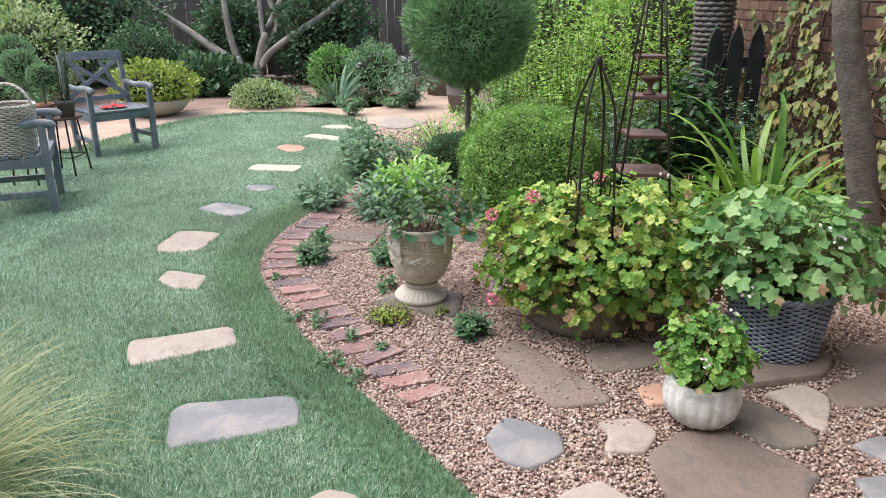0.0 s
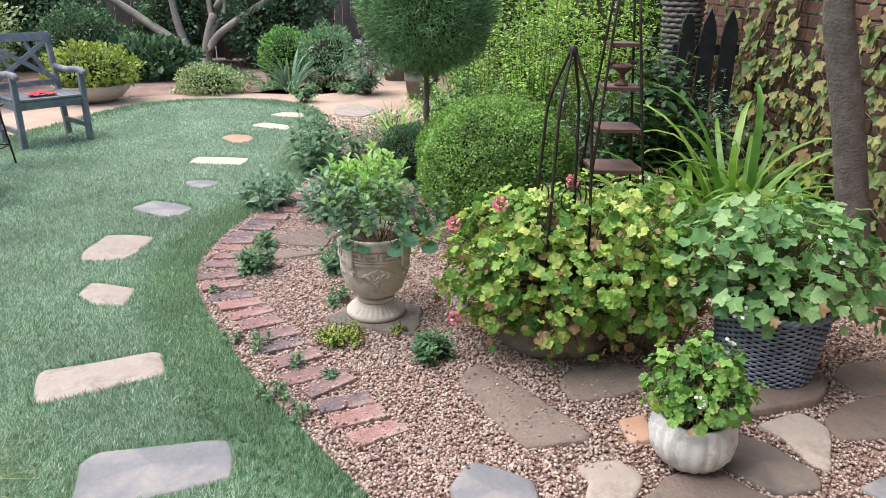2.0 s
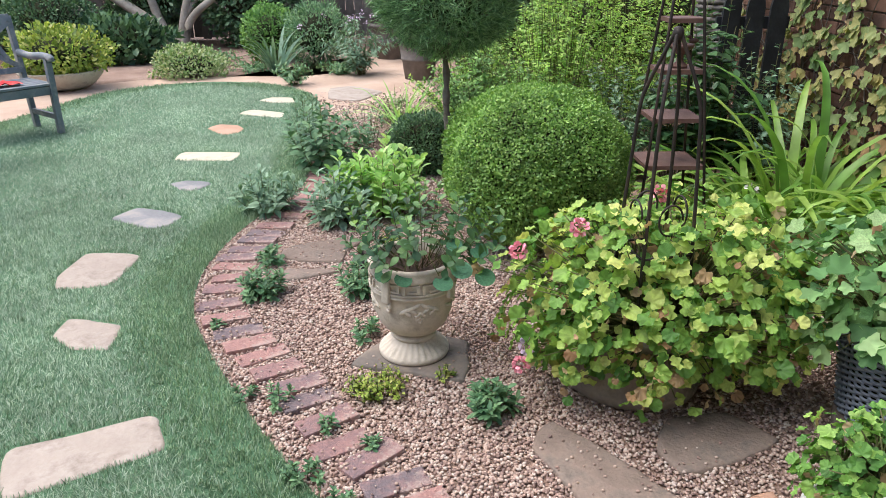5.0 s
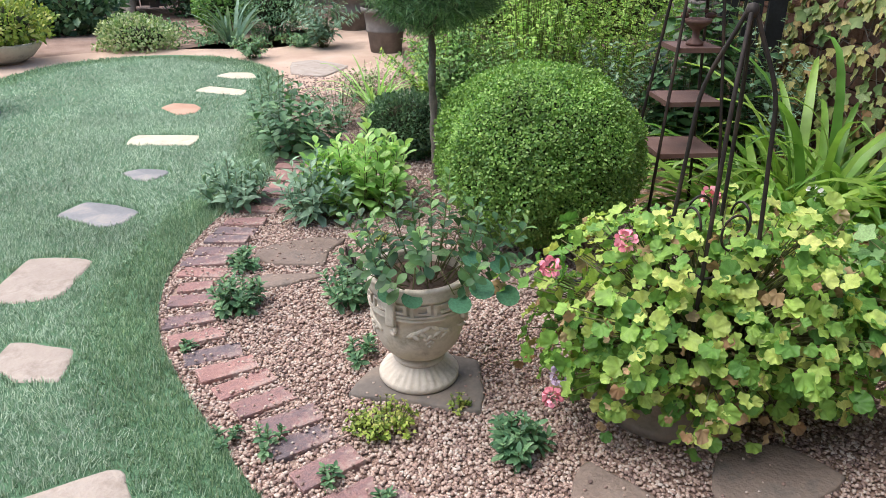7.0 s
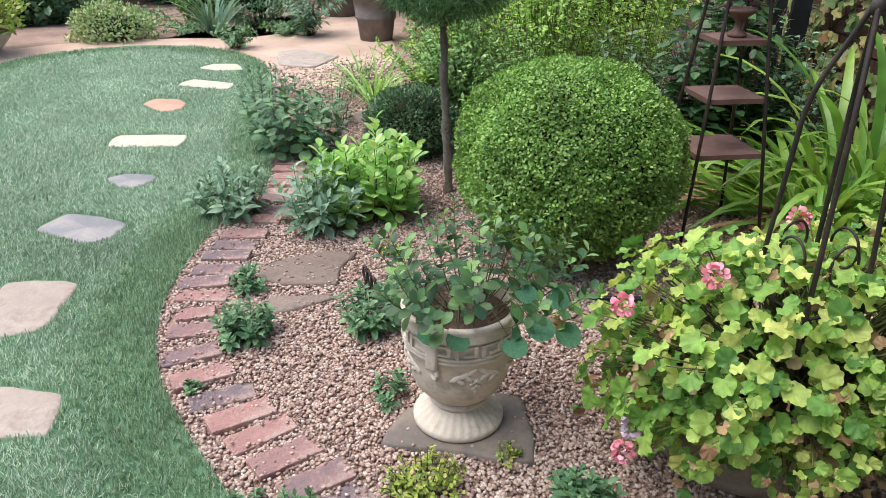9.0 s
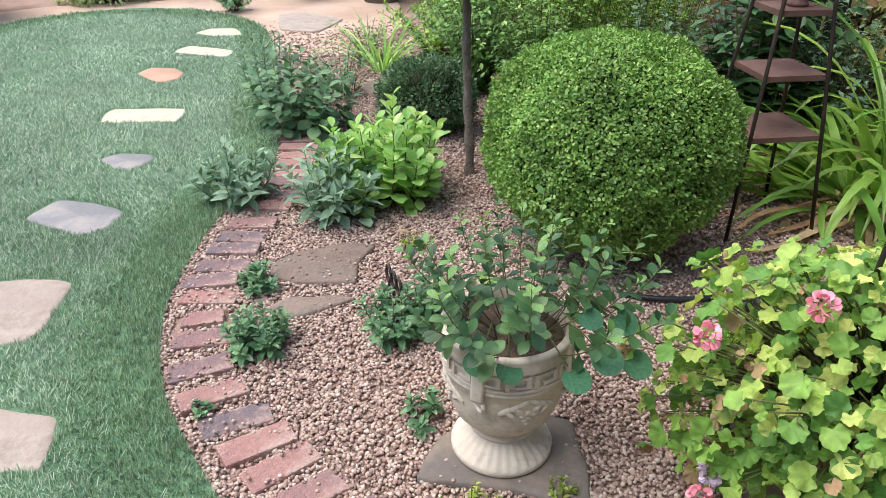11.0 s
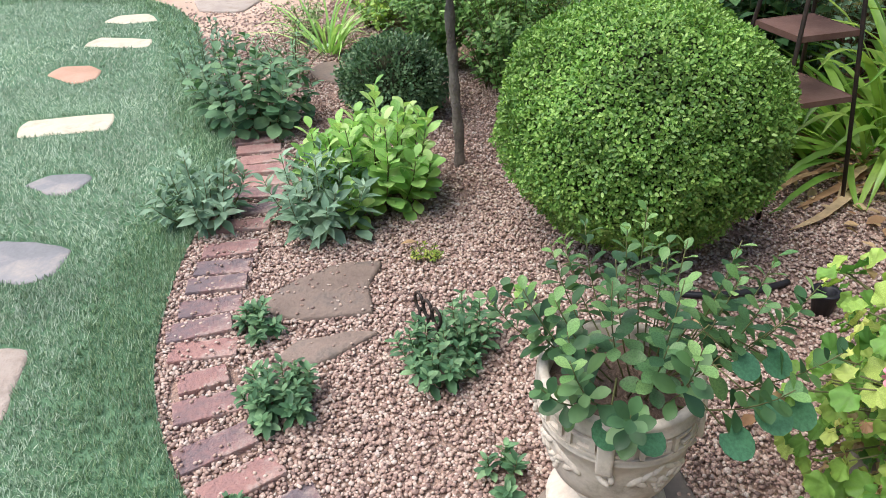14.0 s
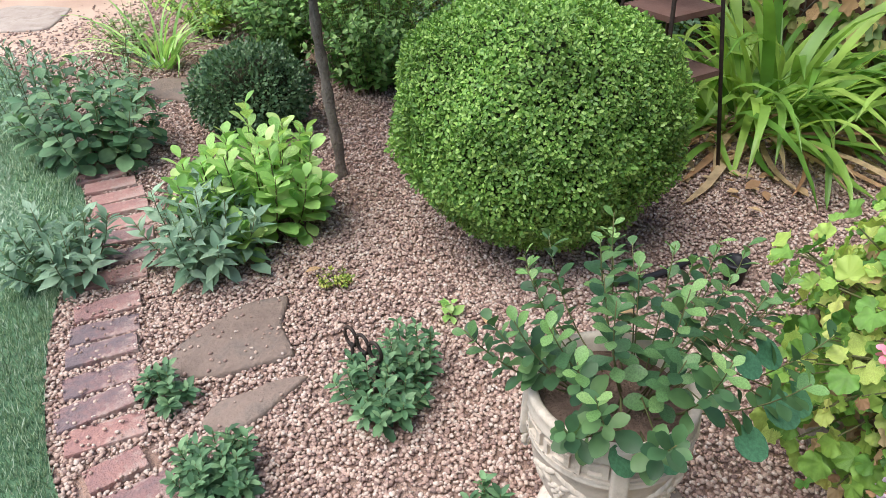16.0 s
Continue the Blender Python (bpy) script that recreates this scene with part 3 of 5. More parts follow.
g = Geo().add([(-300, -300, -0.05), (300, -300, -0.05), (300, 400, -0.05), (-300, 400, -0.05)], [[(0, 1, 2, 3)]])
tagged(part("ground", g, M_SOIL), "dark mulched soil around the garden beds", "ground", kind="structure")
BED = catmull([(-7, -3), (3.2, -3), (3.3, 3), (2.9, 6), (1.6, 7.2), (0.8, 8.2), (0.5, 10), (0.3, 13), (-1.6, 13.4), (-3.6, 13.2), (-5.6, 12.6), (-6.8, 9.5), (-7.2, 4)], 6)
tagged(part("gravel_bed", sheet(BED, -0.017), M_GRAVEL), "bed of fine pink pea gravel", "gravel", kind="structure")
PATHWAY = catmull([(-1.35, 8.3), (-0.5, 8.2), (0.0, 8.9), (0.15, 10.2), (-0.1, 11.6), (-0.3, 13), (-1.0, 12.8), (-0.85, 11.5), (-1.35, 10.75), (-2.4, 10.72), (-3.6, 10.4), (-4.6, 9.2), (-5.4, 7.5), (-5.0, 6.6), (-3.4, 7.4), (-2.2, 8.0)], 6)
tagged(part("sandy_path", sheet(PATHWAY, -0.009), M_SAND), "pale salmon-coloured sandy gravel path around the lawn", "path", kind="structure")
tagged(part("lawn", sheet(LAWN, -0.006), M_TURF), "artificial green lawn with curved edges", "lawn", kind="structure")


# unseen wall, added behind the camera to shade the near ground
tagged(part("wall_unseen", Geo().box((14.0, 0.25, 4.6), pose(-3.0, -1.9, 2.25)), M_MORTAR, None, "", False), "plain unseen wall added behind the camera to shade the near ground", "wall", kind="structure")


# ---- stepping stones and flagstones ----
def slab(corners, material, top, name, label, category, group, worn=0.012):
    c = np.asarray(corners, dtype=float)
    o = catmull(c, 5)
    lin = np.concatenate([c[i] + (c[(i + 1) % len(c)] - c[i]) * (np.arange(5) / 5)[:, None] for i in range(len(c))])
    o = 0.6 * lin + 0.4 * o
    mid = o.mean(0)
    o = o + np.array([[noise.noise(Vector((x * 9, y * 9, 0.3))), noise.noise(Vector((x * 9, y * 9, 5.1)))] for x, y in o]) * worn
    ob = part(name, Geo().prism(o - mid, -0.05, 0, 0.007), material)
    ob.location = (*mid, top)
    tagged(ob, label, category, group)
    return o


STEPS = [
    slab([(-0.36, 2.04), (-0.33, 2.15), (-0.26, 2.2), (-0.17, 2.18), (-0.11, 2.08), (-0.17, 1.94), (-0.32, 1.94)], M_STONE_TAN, 0.0, "stepping_stone", "pale rounded sandstone stepping stone set in the turf", "stepping stone", "stones across the lawn"),
    slab([(-0.96, 2.63), (-0.92, 2.7), (-0.64, 2.76), (-0.51, 2.77), (-0.45, 2.57), (-0.87, 2.4)], M_STONE_SLATE, 0.0, "stepping_stone", "blue-grey slate stepping stone set in the turf", "stepping stone", "stones across the lawn"),
    slab([(-1.38, 3.18), (-1.37, 3.24), (-1.01, 3.4), (-0.95, 3.38), (-0.89, 3.22), (-1.13, 3.07), (-1.28, 2.99)], M_STONE_TAN, 0.0, "stepping_stone", "tan cracked sandstone stepping stone set in the turf", "stepping stone", "stones across the lawn"),
    slab([(-1.58, 3.99), (-1.59, 4.14), (-1.5, 4.14), (-1.34, 4.08), (-1.31, 4.0), (-1.31, 3.87), (-1.46, 3.88)], M_STONE_TAN, 0.0, "stepping_stone", "small pale uneven stepping stone set in the turf", "stepping stone", "stones across the lawn"),
    slab([(-1.83, 4.6), (-1.81, 4.89), (-1.7, 4.91), (-1.51, 4.86), (-1.53, 4.52), (-1.59, 4.47), (-1.77, 4.46)], M_STONE_TAN, 0.0, "stepping_stone", "square tan sandstone stepping stone set in the turf", "stepping stone", "stones across the lawn"),
    slab([(-1.89, 5.44), (-1.8, 5.63), (-1.61, 5.57), (-1.46, 5.46), (-1.51, 5.3), (-1.61, 5.26)], M_STONE_SLATE, 0.0, "stepping_stone", "grey stepping stone with a pale worn band", "stepping stone", "stones across the lawn"),
    slab([(-1.75, 6.14), (-1.66, 6.21), (-1.49, 6.16), (-1.47, 6.09), (-1.55, 5.97), (-1.64, 6.0)], M_STONE_SLATE, 0.0, "stepping_stone", "small oval grey stepping stone in the turf", "stepping stone", "stones across the lawn"),
    slab([(-1.9, 6.76), (-1.89, 6.99), (-1.45, 6.95), (-1.46, 6.71)], M_STONE_CREAM, 0.0, "stepping_stone", "cream rectangular limestone stepping stone in the turf", "stepping stone", "stones across the lawn"),
    slab([(-1.92, 7.81), (-1.86, 7.96), (-1.68, 7.93), (-1.6, 7.8), (-1.62, 7.63), (-1.74, 7.57)], M_STONE_ROSE, 0.0, "stepping_stone", "round terracotta-coloured stepping stone in the turf", "stepping stone", "stones across the lawn"),
    slab([(-1.78, 8.43), (-1.69, 8.62), (-1.32, 8.43), (-1.36, 8.23)], M_STONE_CREAM, 0.0, "stepping_stone", "cream rectangular limestone stepping stone in the turf", "stepping stone", "stones across the lawn"),
    slab([(-1.71, 9.1), (-1.6, 9.26), (-1.39, 9.23), (-1.31, 8.98), (-1.54, 8.97)], M_STONE_CREAM, 0.0, "stepping_stone", "cream rounded limestone stepping stone in the turf", "stepping stone", "stones across the lawn"),
]
GF = "flagstones in the gravel"
FLAGS = [
    slab([(0.25, 2.52), (0.32, 2.65), (0.43, 2.62), (0.51, 2.56), (0.52, 2.44), (0.39, 2.34), (0.28, 2.41)], M_STONE_SLATE, 0.006, "flagstone", "weathered grey flagstone laid in the gravel", "flagstone", GF),
    slab([(0.67, 2.64), (0.8, 2.67), (0.87, 2.58), (0.8, 2.45), (0.67, 2.45), (0.69, 2.55)], M_STONE_TAN, 0.006, "flagstone", "small tan flagstone laid in the gravel", "flagstone", GF),
    slab([(0.8, 2.42), (0.95, 2.58), (1.11, 2.61), (1.36, 2.35), (1.29, 2.26), (1.14, 2.06), (0.85, 2.13)], M_STONE_BROWN, 0.006, "flagstone", "large brown flagstone with dark stains", "flagstone", GF),
    slab([(1.23, 2.86), (1.37, 2.74), (1.44, 2.6), (1.42, 2.52), (1.28, 2.5), (1.14, 2.63), (1.14, 2.77)], M_STONE_DARK, 0.006, "flagstone", "dark brown flagstone beside the white pot", "flagstone", GF),
    slab([(1.36, 2.88), (1.55, 2.96), (1.61, 2.86), (1.49, 2.62), (1.44, 2.65), (1.42, 2.78)], M_STONE_TAN, 0.006, "flagstone", "tan flagstone laid in the gravel", "flagstone", GF),
    slab([(0.29, 3.18), (0.38, 3.31), (0.59, 3.07), (0.75, 2.81), (0.65, 2.76), (0.51, 2.73), (0.42, 2.9)], M_STONE_BROWN, 0.005, "flagstone", "long brown flagstone with lichen stains", "flagstone", GF),
    slab([(1.26, 3.12), (1.4, 3.41), (1.69, 3.41), (1.75, 3.17), (1.64, 3.01), (1.29, 2.92)], M_STONE_BROWN, 0.03, "flagstone", "thick brown flagstone under the blue basket", "flagstone", GF),
    slab([(1.62, 2.92), (1.75, 3.02), (1.93, 3.08), (1.87, 2.82), (1.62, 2.79)], M_STONE_BROWN, 0.006, "flagstone", "brown flagstone laid in the gravel", "flagstone", GF),
    slab([(1.8, 3.22), (1.9, 3.33), (2.16, 3.36), (2.11, 3.12), (1.85, 3.08)], M_STONE_BROWN, 0.006, "flagstone", "brown flagstone near the tree trunk", "flagstone", GF),
    slab([(0.69, 3.16), (0.77, 3.31), (0.98, 3.34), (1.09, 3.18), (0.89, 3.06), (0.72, 3.04)], M_STONE_BROWN, 0.005, "flagstone", "brown flagstone beside the geranium pot", "flagstone", GF),
    slab([(0.87, 2.91), (0.97, 2.94), (0.97, 2.78), (0.87, 2.77)], M_STONE_ROSE, 0.005, "flagstone", "small reddish flagstone beside the white pot", "flagstone", GF),
    slab([(0.43, 2.13), (0.51, 2.23), (0.62, 2.28), (0.71, 2.18), (0.67, 2.04), (0.46, 2.04)], M_STONE_TAN, 0.006, "flagstone", "pale flagstone laid in the gravel", "flagstone", GF),
    slab([(1.55, 2.53), (1.68, 2.6), (1.77, 2.48), (1.63, 2.41)], M_STONE_SLATE, 0.006, "flagstone", "grey flagstone laid in the gravel", "flagstone", GF),
    slab([(1.46, 2.33), (1.6, 2.35), (1.6, 2.17), (1.46, 2.16)], M_STONE_SLATE, 0.006, "flagstone", "grey flagstone laid in the gravel", "flagstone", GF),
    slab([(-0.33, 3.71), (-0.24, 3.85), (-0.06, 3.95), (0.12, 3.87), (0.13, 3.78), (0.1, 3.57), (-0.08, 3.63)], M_STONE_DARK, 0.008, "flagstone", "dark flagstone under the stone urn", "flagstone", GF),
    slab([(-0.78, 4.89), (-0.73, 4.95), (-0.54, 5.03), (-0.37, 5.0), (-0.44, 4.87), (-0.46, 4.71), (-0.68, 4.75), (-0.78, 4.81)], M_STONE_BROWN, 0.006, "flagstone", "smooth brown flagstone laid in the gravel", "flagstone", GF),
    slab([(-0.77, 4.57), (-0.71, 4.63), (-0.56, 4.64), (-0.46, 4.6), (-0.57, 4.55), (-0.68, 4.5)], M_STONE_BROWN, 0.006, "flagstone", "narrow brown flagstone laid in the gravel", "flagstone", GF),
    slab([(-0.34, 7.32), (-0.22, 7.43), (-0.05, 7.27), (-0.16, 6.97), (-0.31, 7.12)], M_STONE_BROWN, 0.006, "flagstone", "brown flagstone behind the perennials", "flagstone", GF),
    slab([(-1.04, 9.75), (-0.79, 9.87), (-0.44, 9.52), (-0.66, 9.01), (-0.99, 9.15)], M_STONE_TAN, 0.006, "flagstone", "tan flagstone in the gravel path", "flagstone", GF),
]


# ---- brick edging: bricks laid across the border, one after another ----
edging = thing("brick_edging", (0, 0, 0), "curved edging of weathered red and purple bricks", "edging")
brick_mesh = Geo().box((0.205, 0.092, 0.06), None, 0.005).mesh("brick", False)
brick_mesh.materials.append(M_BRICK)
BRICKS = [(0.0, 2.82, 33), (-0.08, 2.92, 22), (-0.14, 3.02, 22), (-0.22, 3.14, 42), (-0.32, 3.22, 30), (-0.38, 3.35, 33), (-0.46, 3.48, 29), (-0.51, 3.58, 25), (-0.6, 3.69, 30), (-0.68, 3.8, 31),
          (-0.75, 3.89, 25), (-0.82, 4.0, 16), (-0.9, 4.12, 22), (-0.96, 4.26, 16), (-0.97, 4.42, 4), (-0.99, 4.54, 6), (-0.99, 4.685, -6), (-1.0, 4.795, 2), (-0.965, 4.915, -3), (-0.94, 5.04, -8),
          (-0.915, 5.15, -9), (-0.885, 5.27, -6), (-0.83, 5.44, -8), (-0.79, 5.57, -10), (-0.75, 5.7, -12), (-0.73, 5.82, -8), (-0.72, 5.94, -6), (-0.71, 6.06, -4), (-0.72, 6.18, -6), (-0.74, 6.3, -3), (-0.76, 6.42, 0)]
for i, (x, y, a) in enumerate(BRICKS):
    b = part("brick", brick_mesh, M_BRICK, edging)
    b.matrix_world = pose(x, y, -0.0255 + 0.004 * math.sin(i * 2.7), 1.2 * math.sin(i * 1.9), 1.2 * math.cos(i * 3.1), a)
    if i == 15:
        b.scale = (0.7, 0.9, 1)


# ---- urn with its plant ----
def urn():
    ob = thing("garden_urn", (-0.085, 3.8, 0.009), "pale cast-stone urn with a Greek key band and grape relief", "urn")
    flute = lambda a, z: 1 + 0.05 * (np.abs(np.cos(a * 15)) - 0.6) * ((z > 0.024) & (z < 0.07))
    part("foot", Geo().lathe([(0.0, 0), (0.132, 0), (0.137, 0.007), (0.137, 0.02), (0.133, 0.025), (0.122, 0.036), (0.107, 0.048), (0.093, 0.059), (0.083, 0.068), (0.078, 0.074), (0.06, 0.078)], 120, ripple=flute), M_URN, ob)
    part("collar", Geo().lathe([(0.07, 0.07), (0.083, 0.073), (0.089, 0.08), (0.089, 0.087), (0.083, 0.093), (0.07, 0.096)], 60), M_URN, ob)
    part("bowl", Geo().lathe([(0.065, 0.09), (0.076, 0.098), (0.104, 0.113), (0.13, 0.145), (0.147, 0.19), (0.155, 0.24), (0.158, 0.284), (0.164, 0.288), (0.166, 0.296), (0.159, 0.301), (0.159, 0.352), (0.166, 0.356),
                              (0.168, 0.363), (0.165, 0.369), (0.168, 0.39), (0.169, 0.397), (0.165, 0.402), (0.152, 0.402), (0.147, 0.396), (0.145, 0.34)], 72), M_URN, ob)
    key = Geo()
    cells, r0, r1, z0, hh = 14, 0.157, 0.1665, 0.3065, 0.0395

    def stroke(c, u0, v0, u1, v1, step):
        w = 0.07 + 0.003 * step
        ua, ub, va, vb = min(u0, u1) - w, max(u0, u1) + w, min(v0, v1) - w * 1.1, max(v0, v1) + w * 1.1
        n = 4
        th = (c + np.linspace(ua, ub, n)) / cells * 2 * math.pi
        vv = []
        for r in (r0, r1 + 0.0004 * step):
            for z in (z0 + va * hh, z0 + vb * hh):
                vv += [(r * math.cos(t), r * math.sin(t), z) for t in th]
        q = []
        for j in range(n - 1):
            q += [(2 * n + j, 2 * n + j + 1, 3 * n + j + 1, 3 * n + j), (n + j, 3 * n + j, 3 * n + j + 1, n + j + 1), (j, j + 1, 2 * n + j + 1, 2 * n + j)]
        q += [(0, 2 * n, 3 * n, n), (n - 1, 2 * n - 1, 4 * n - 1, 3 * n - 1)]
        key.add(vv, [q])

    for c in range(cells):
        for step, st in enumerate(((0.08, 0.05, 0.08, 1.0), (0.08, 1.0, 0.78, 1.0), (0.78, 1.0, 0.78, 0.38), (0.78, 0.38, 0.42, 0.38), (0.08, 0.05, 1.0, 0.05))):
            stroke(c, *st, step)
    part("key_band", key, M_URN, ob, "raised Greek key pattern", False)
    strap = Geo().box((0.018, 0.034, 0.125), pose(0.167, 0, 0.335, 0, -3, 0), 0.006)
    scroll_pts = [(0.158 + 0.012 * math.cos(t), 0.017 * math.cos(t), 0.258 + 0.02 * math.sin(t)) for t in np.linspace(-0.3, 1.75 * math.pi, 17)]
    strap.tube(scroll_pts, 0.0065, 8)
    hm = strap.mesh("scroll_handle")
    bm = bmesh.new()
    bmesh.ops.create_icosphere(bm, subdivisions=2, radius=0.0085)
    grape = Geo().take(bm).mesh("grape")
    bm = bmesh.new()
    bmesh.ops.create_icosphere(bm, subdivisions=2, radius=1)
    bmesh.ops.scale(bm, vec=(0.006, 0.021, 0.0085), verts=bm.verts)
    vine = Geo().take(bm).mesh("vine_leaf")
    for k in range(4):
        h = part("scroll_handle", hm, M_URN, ob)
        h.matrix_local = pose(0, 0, 0, 0, 0, 90 * k + 55)
        mid = math.radians(90 * k + 10)
        for gx, gz in [(0, 0), (-1, 1), (1, 1), (0, 1.6), (-2, 2.2), (2, 2.2), (0, 3), (-1, 2.6), (1, 2.6)]:
            t, z = mid + gx * 0.045, 0.195 + gz * 0.0125
            rr = float(np.interp(z, [0.145, 0.19, 0.24, 0.284], [0.13, 0.147, 0.155, 0.158])) - 0.002
            part("grape", grape, M_URN, ob).location = (rr * math.cos(t), rr * math.sin(t), z)
        for sgn in (-1, 1):
            for lf in range(5):
                t, z = mid + sgn * (0.1 + 0.07 * lf), 0.262 - 0.012 * (lf % 2) - 0.005 * lf
                rr = 0.1555
                part("vine_leaf", vine, M_URN, ob).matrix_local = pose(rr * math.cos(t), rr * math.sin(t), z, sgn * (40 if lf % 2 else -35), 0, math.degrees(t))
    part("soil", Geo().lathe([(0.146, 0.362), (0.1, 0.37), (0.0, 0.374)], 24), M_SOIL, ob)
    pl = thing("urn_plant", (-0.085, 3.8, 0.37), "loose leafy shrub with oval green leaves growing in the urn", "potted plant")
    shoots(pl, (0.04, -0.02, 0), 0.34, 0.33, 32, 15, 0.052, L_ROSE, OBOVATE, start=0.34, root=0.09, thick=0.0021, rise=0.55, young=L_YOUNG, limit=150)
    rl = Geo()
    pts, al, upv = [], [], []
    for a, r, z in [(-0.95, 0.26, 0.1), (-0.7, 0.3, 0.06), (-1.15, 0.23, 0.05), (-0.55, 0.25, 0.13), (-1.75, 0.15, 0.035), (-2.2, 0.15, 0.04), (-0.85, 0.2, 0.16)]:
        pts.append((r * math.cos(a), r * math.sin(a), z)), al.append((math.cos(a), math.sin(a), -0.55)), upv.append((0.1, -0.6, 0.8))
        rl.tube([(0.05 * math.cos(a), 0.05 * math.sin(a), 0), (0.6 * r * math.cos(a), 0.6 * r * math.sin(a), z + 0.05), pts[-1]], 0.002, 4)
    part("branchwork", rl, M_TWIG, pl)
    leaf_parts(pl, DISC, pts, al, upv, np.linspace(0.078, 0.06, len(pts)), L_ROUND, 50)


urn()


# ---- geranium pots ----
def flowers(parent, at, r, n, material, name="flower_head"):
    g = Geo()
    d = unit(n)
    g.put(*DISC, np.asarray(at) + d * r * 0.7, d + 0.5 * unit(n), unit(n) + [0, 0, 0.5], np.full(n, r * 0.62))
    part(name, g, material, parent)


def mound(parent, centre, radii, n, length, material, shape, drop=0.25, low=-0.35, dry=0.08):
    """A mound of stalked leaves facing outwards and up, a few of them withered."""
    d = unit(int(n * 2.2))
    d = d[d[:, 2] > low][:n]
    rr = (0.5 + 0.5 * rng.random(len(d)) ** 0.5) * lumpy(d, 0.36, 2.9)
    pos = np.asarray(centre) + d * np.asarray(radii) * rr[:, None]
    out = d + [0, 0, 0.15]
    along = np.cross(out, unit(len(d))) + 0.45 * out - [0, 0, drop]
    up = out + 0.6 * unit(len(d)) + [0, 0, 0.55]
    size = length * rng.uniform(0.55, 1.25, len(d))
    is_dry = rng.random(len(d)) < dry * (1.6 - d[:, 2])
    leaf_parts(parent, shape, pos[~is_dry], along[~is_dry], up[~is_dry], size[~is_dry], material, 260)
    if is_dry.any():
        part("withered_foliage", Geo().put(*shape, pos[is_dry], along[is_dry] - [0, 0, 0.6], unit(is_dry.sum()), size[is_dry] * 0.8), L_DRY, parent, "brown withered leaves")
    g = Geo()
    for p in pos[::3]:
        foot = np.asarray(centre) + [rng.uniform(-0.08, 0.08), rng.uniform(-0.08, 0.08), -radii[2] * 0.55]
        mid = 0.45 * foot + 0.55 * p + [0, 0, 0.05]
        g.tube([foot, mid, p], [0.005, 0.003, 0.0018], 4)
    part("branchwork", g, M_TWIG, parent)


def pot(name, at, prof, material, label, seg=48, ripple=None, inner=0.8):
    ob = thing(name, at, label, "plant pot")
    top = max(z for r, z in prof)
    rim = max(r for r, z in prof if z > top - 0.012)
    part("body", Geo().lathe([(0, 0)] + list(prof) + [(rim - 0.018, top - 0.002), (rim - 0.022, top - 0.05)], seg, ripple=ripple), material, ob)
    part("soil", Geo().lathe([(rim - 0.015, top - 0.035), (0, top - 0.03)], 24), M_SOIL, ob)
    return ob


pot("stone_planter", (0.72, 3.6, -0.01), [(0.22, 0), (0.245, 0.01), (0.25, 0.05), (0.235, 0.06), (0.245, 0.2), (0.26, 0.24), (0.27, 0.25), (0.27, 0.28), (0.26, 0.29)], M_POT_BROWN, "large weathered brown stone planter half hidden by geraniums")
ger = thing("geranium", (0.75, 3.6, 0.23), "large yellow-green geranium with pink blooms spilling over its planter", "geranium")
mound(ger, (0.05, -0.09, 0.115), (0.55, 0.365, 0.35), 2300, 0.054, L_GERANIUM, ROUND, low=-0.74, dry=0.1)
flowers(ger, (-0.47, -0.2, -0.06), 0.026, 48, M_PINK)
flowers(ger, (-0.45, -0.18, 0.0), 0.026, 48, M_LILAC)
flowers(ger, (-0.48, -0.11, 0.32), 0.026, 48, M_PINK)
flowers(ger, (-0.3, -0.19, 0.43), 0.026, 48, M_PINK)
flowers(ger, (0.02, 0.02, 0.47), 0.026, 48, M_PINK)
flowers(ger, (0.3, -0.05, 0.5), 0.02, 10, M_BUD)

pot("pumpkin_pot", (1.045, 2.675, 0.006), [(0.07, 0), (0.1, 0.012), (0.128, 0.05), (0.137, 0.095), (0.132, 0.14), (0.122, 0.158), (0.12, 0.168), (0.114, 0.172)], M_POT_WHITE, "white ribbed pumpkin-shaped ceramic pot",
    96, lambda a, z: 1 + 0.075 * (np.abs(np.cos(a * 9)) ** 0.6 - 0.5) * (z > 0.01) * (z < 0.16))
ger2 = thing("geranium", (1.045, 2.675, 0.155), "small bright green geranium in the white pot", "geranium")
mound(ger2, (0, 0, 0.1), (0.155, 0.145, 0.165), 420, 0.04, L_GERSMALL, ROUND, low=-0.3, dry=0.03)
flowers(ger2, (0.06, -0.02, 0.28), 0.02, 10, M_BUD)
flowers(ger2, (-0.06, -0.16, 0.16), 0.018, 10, M_BUD)


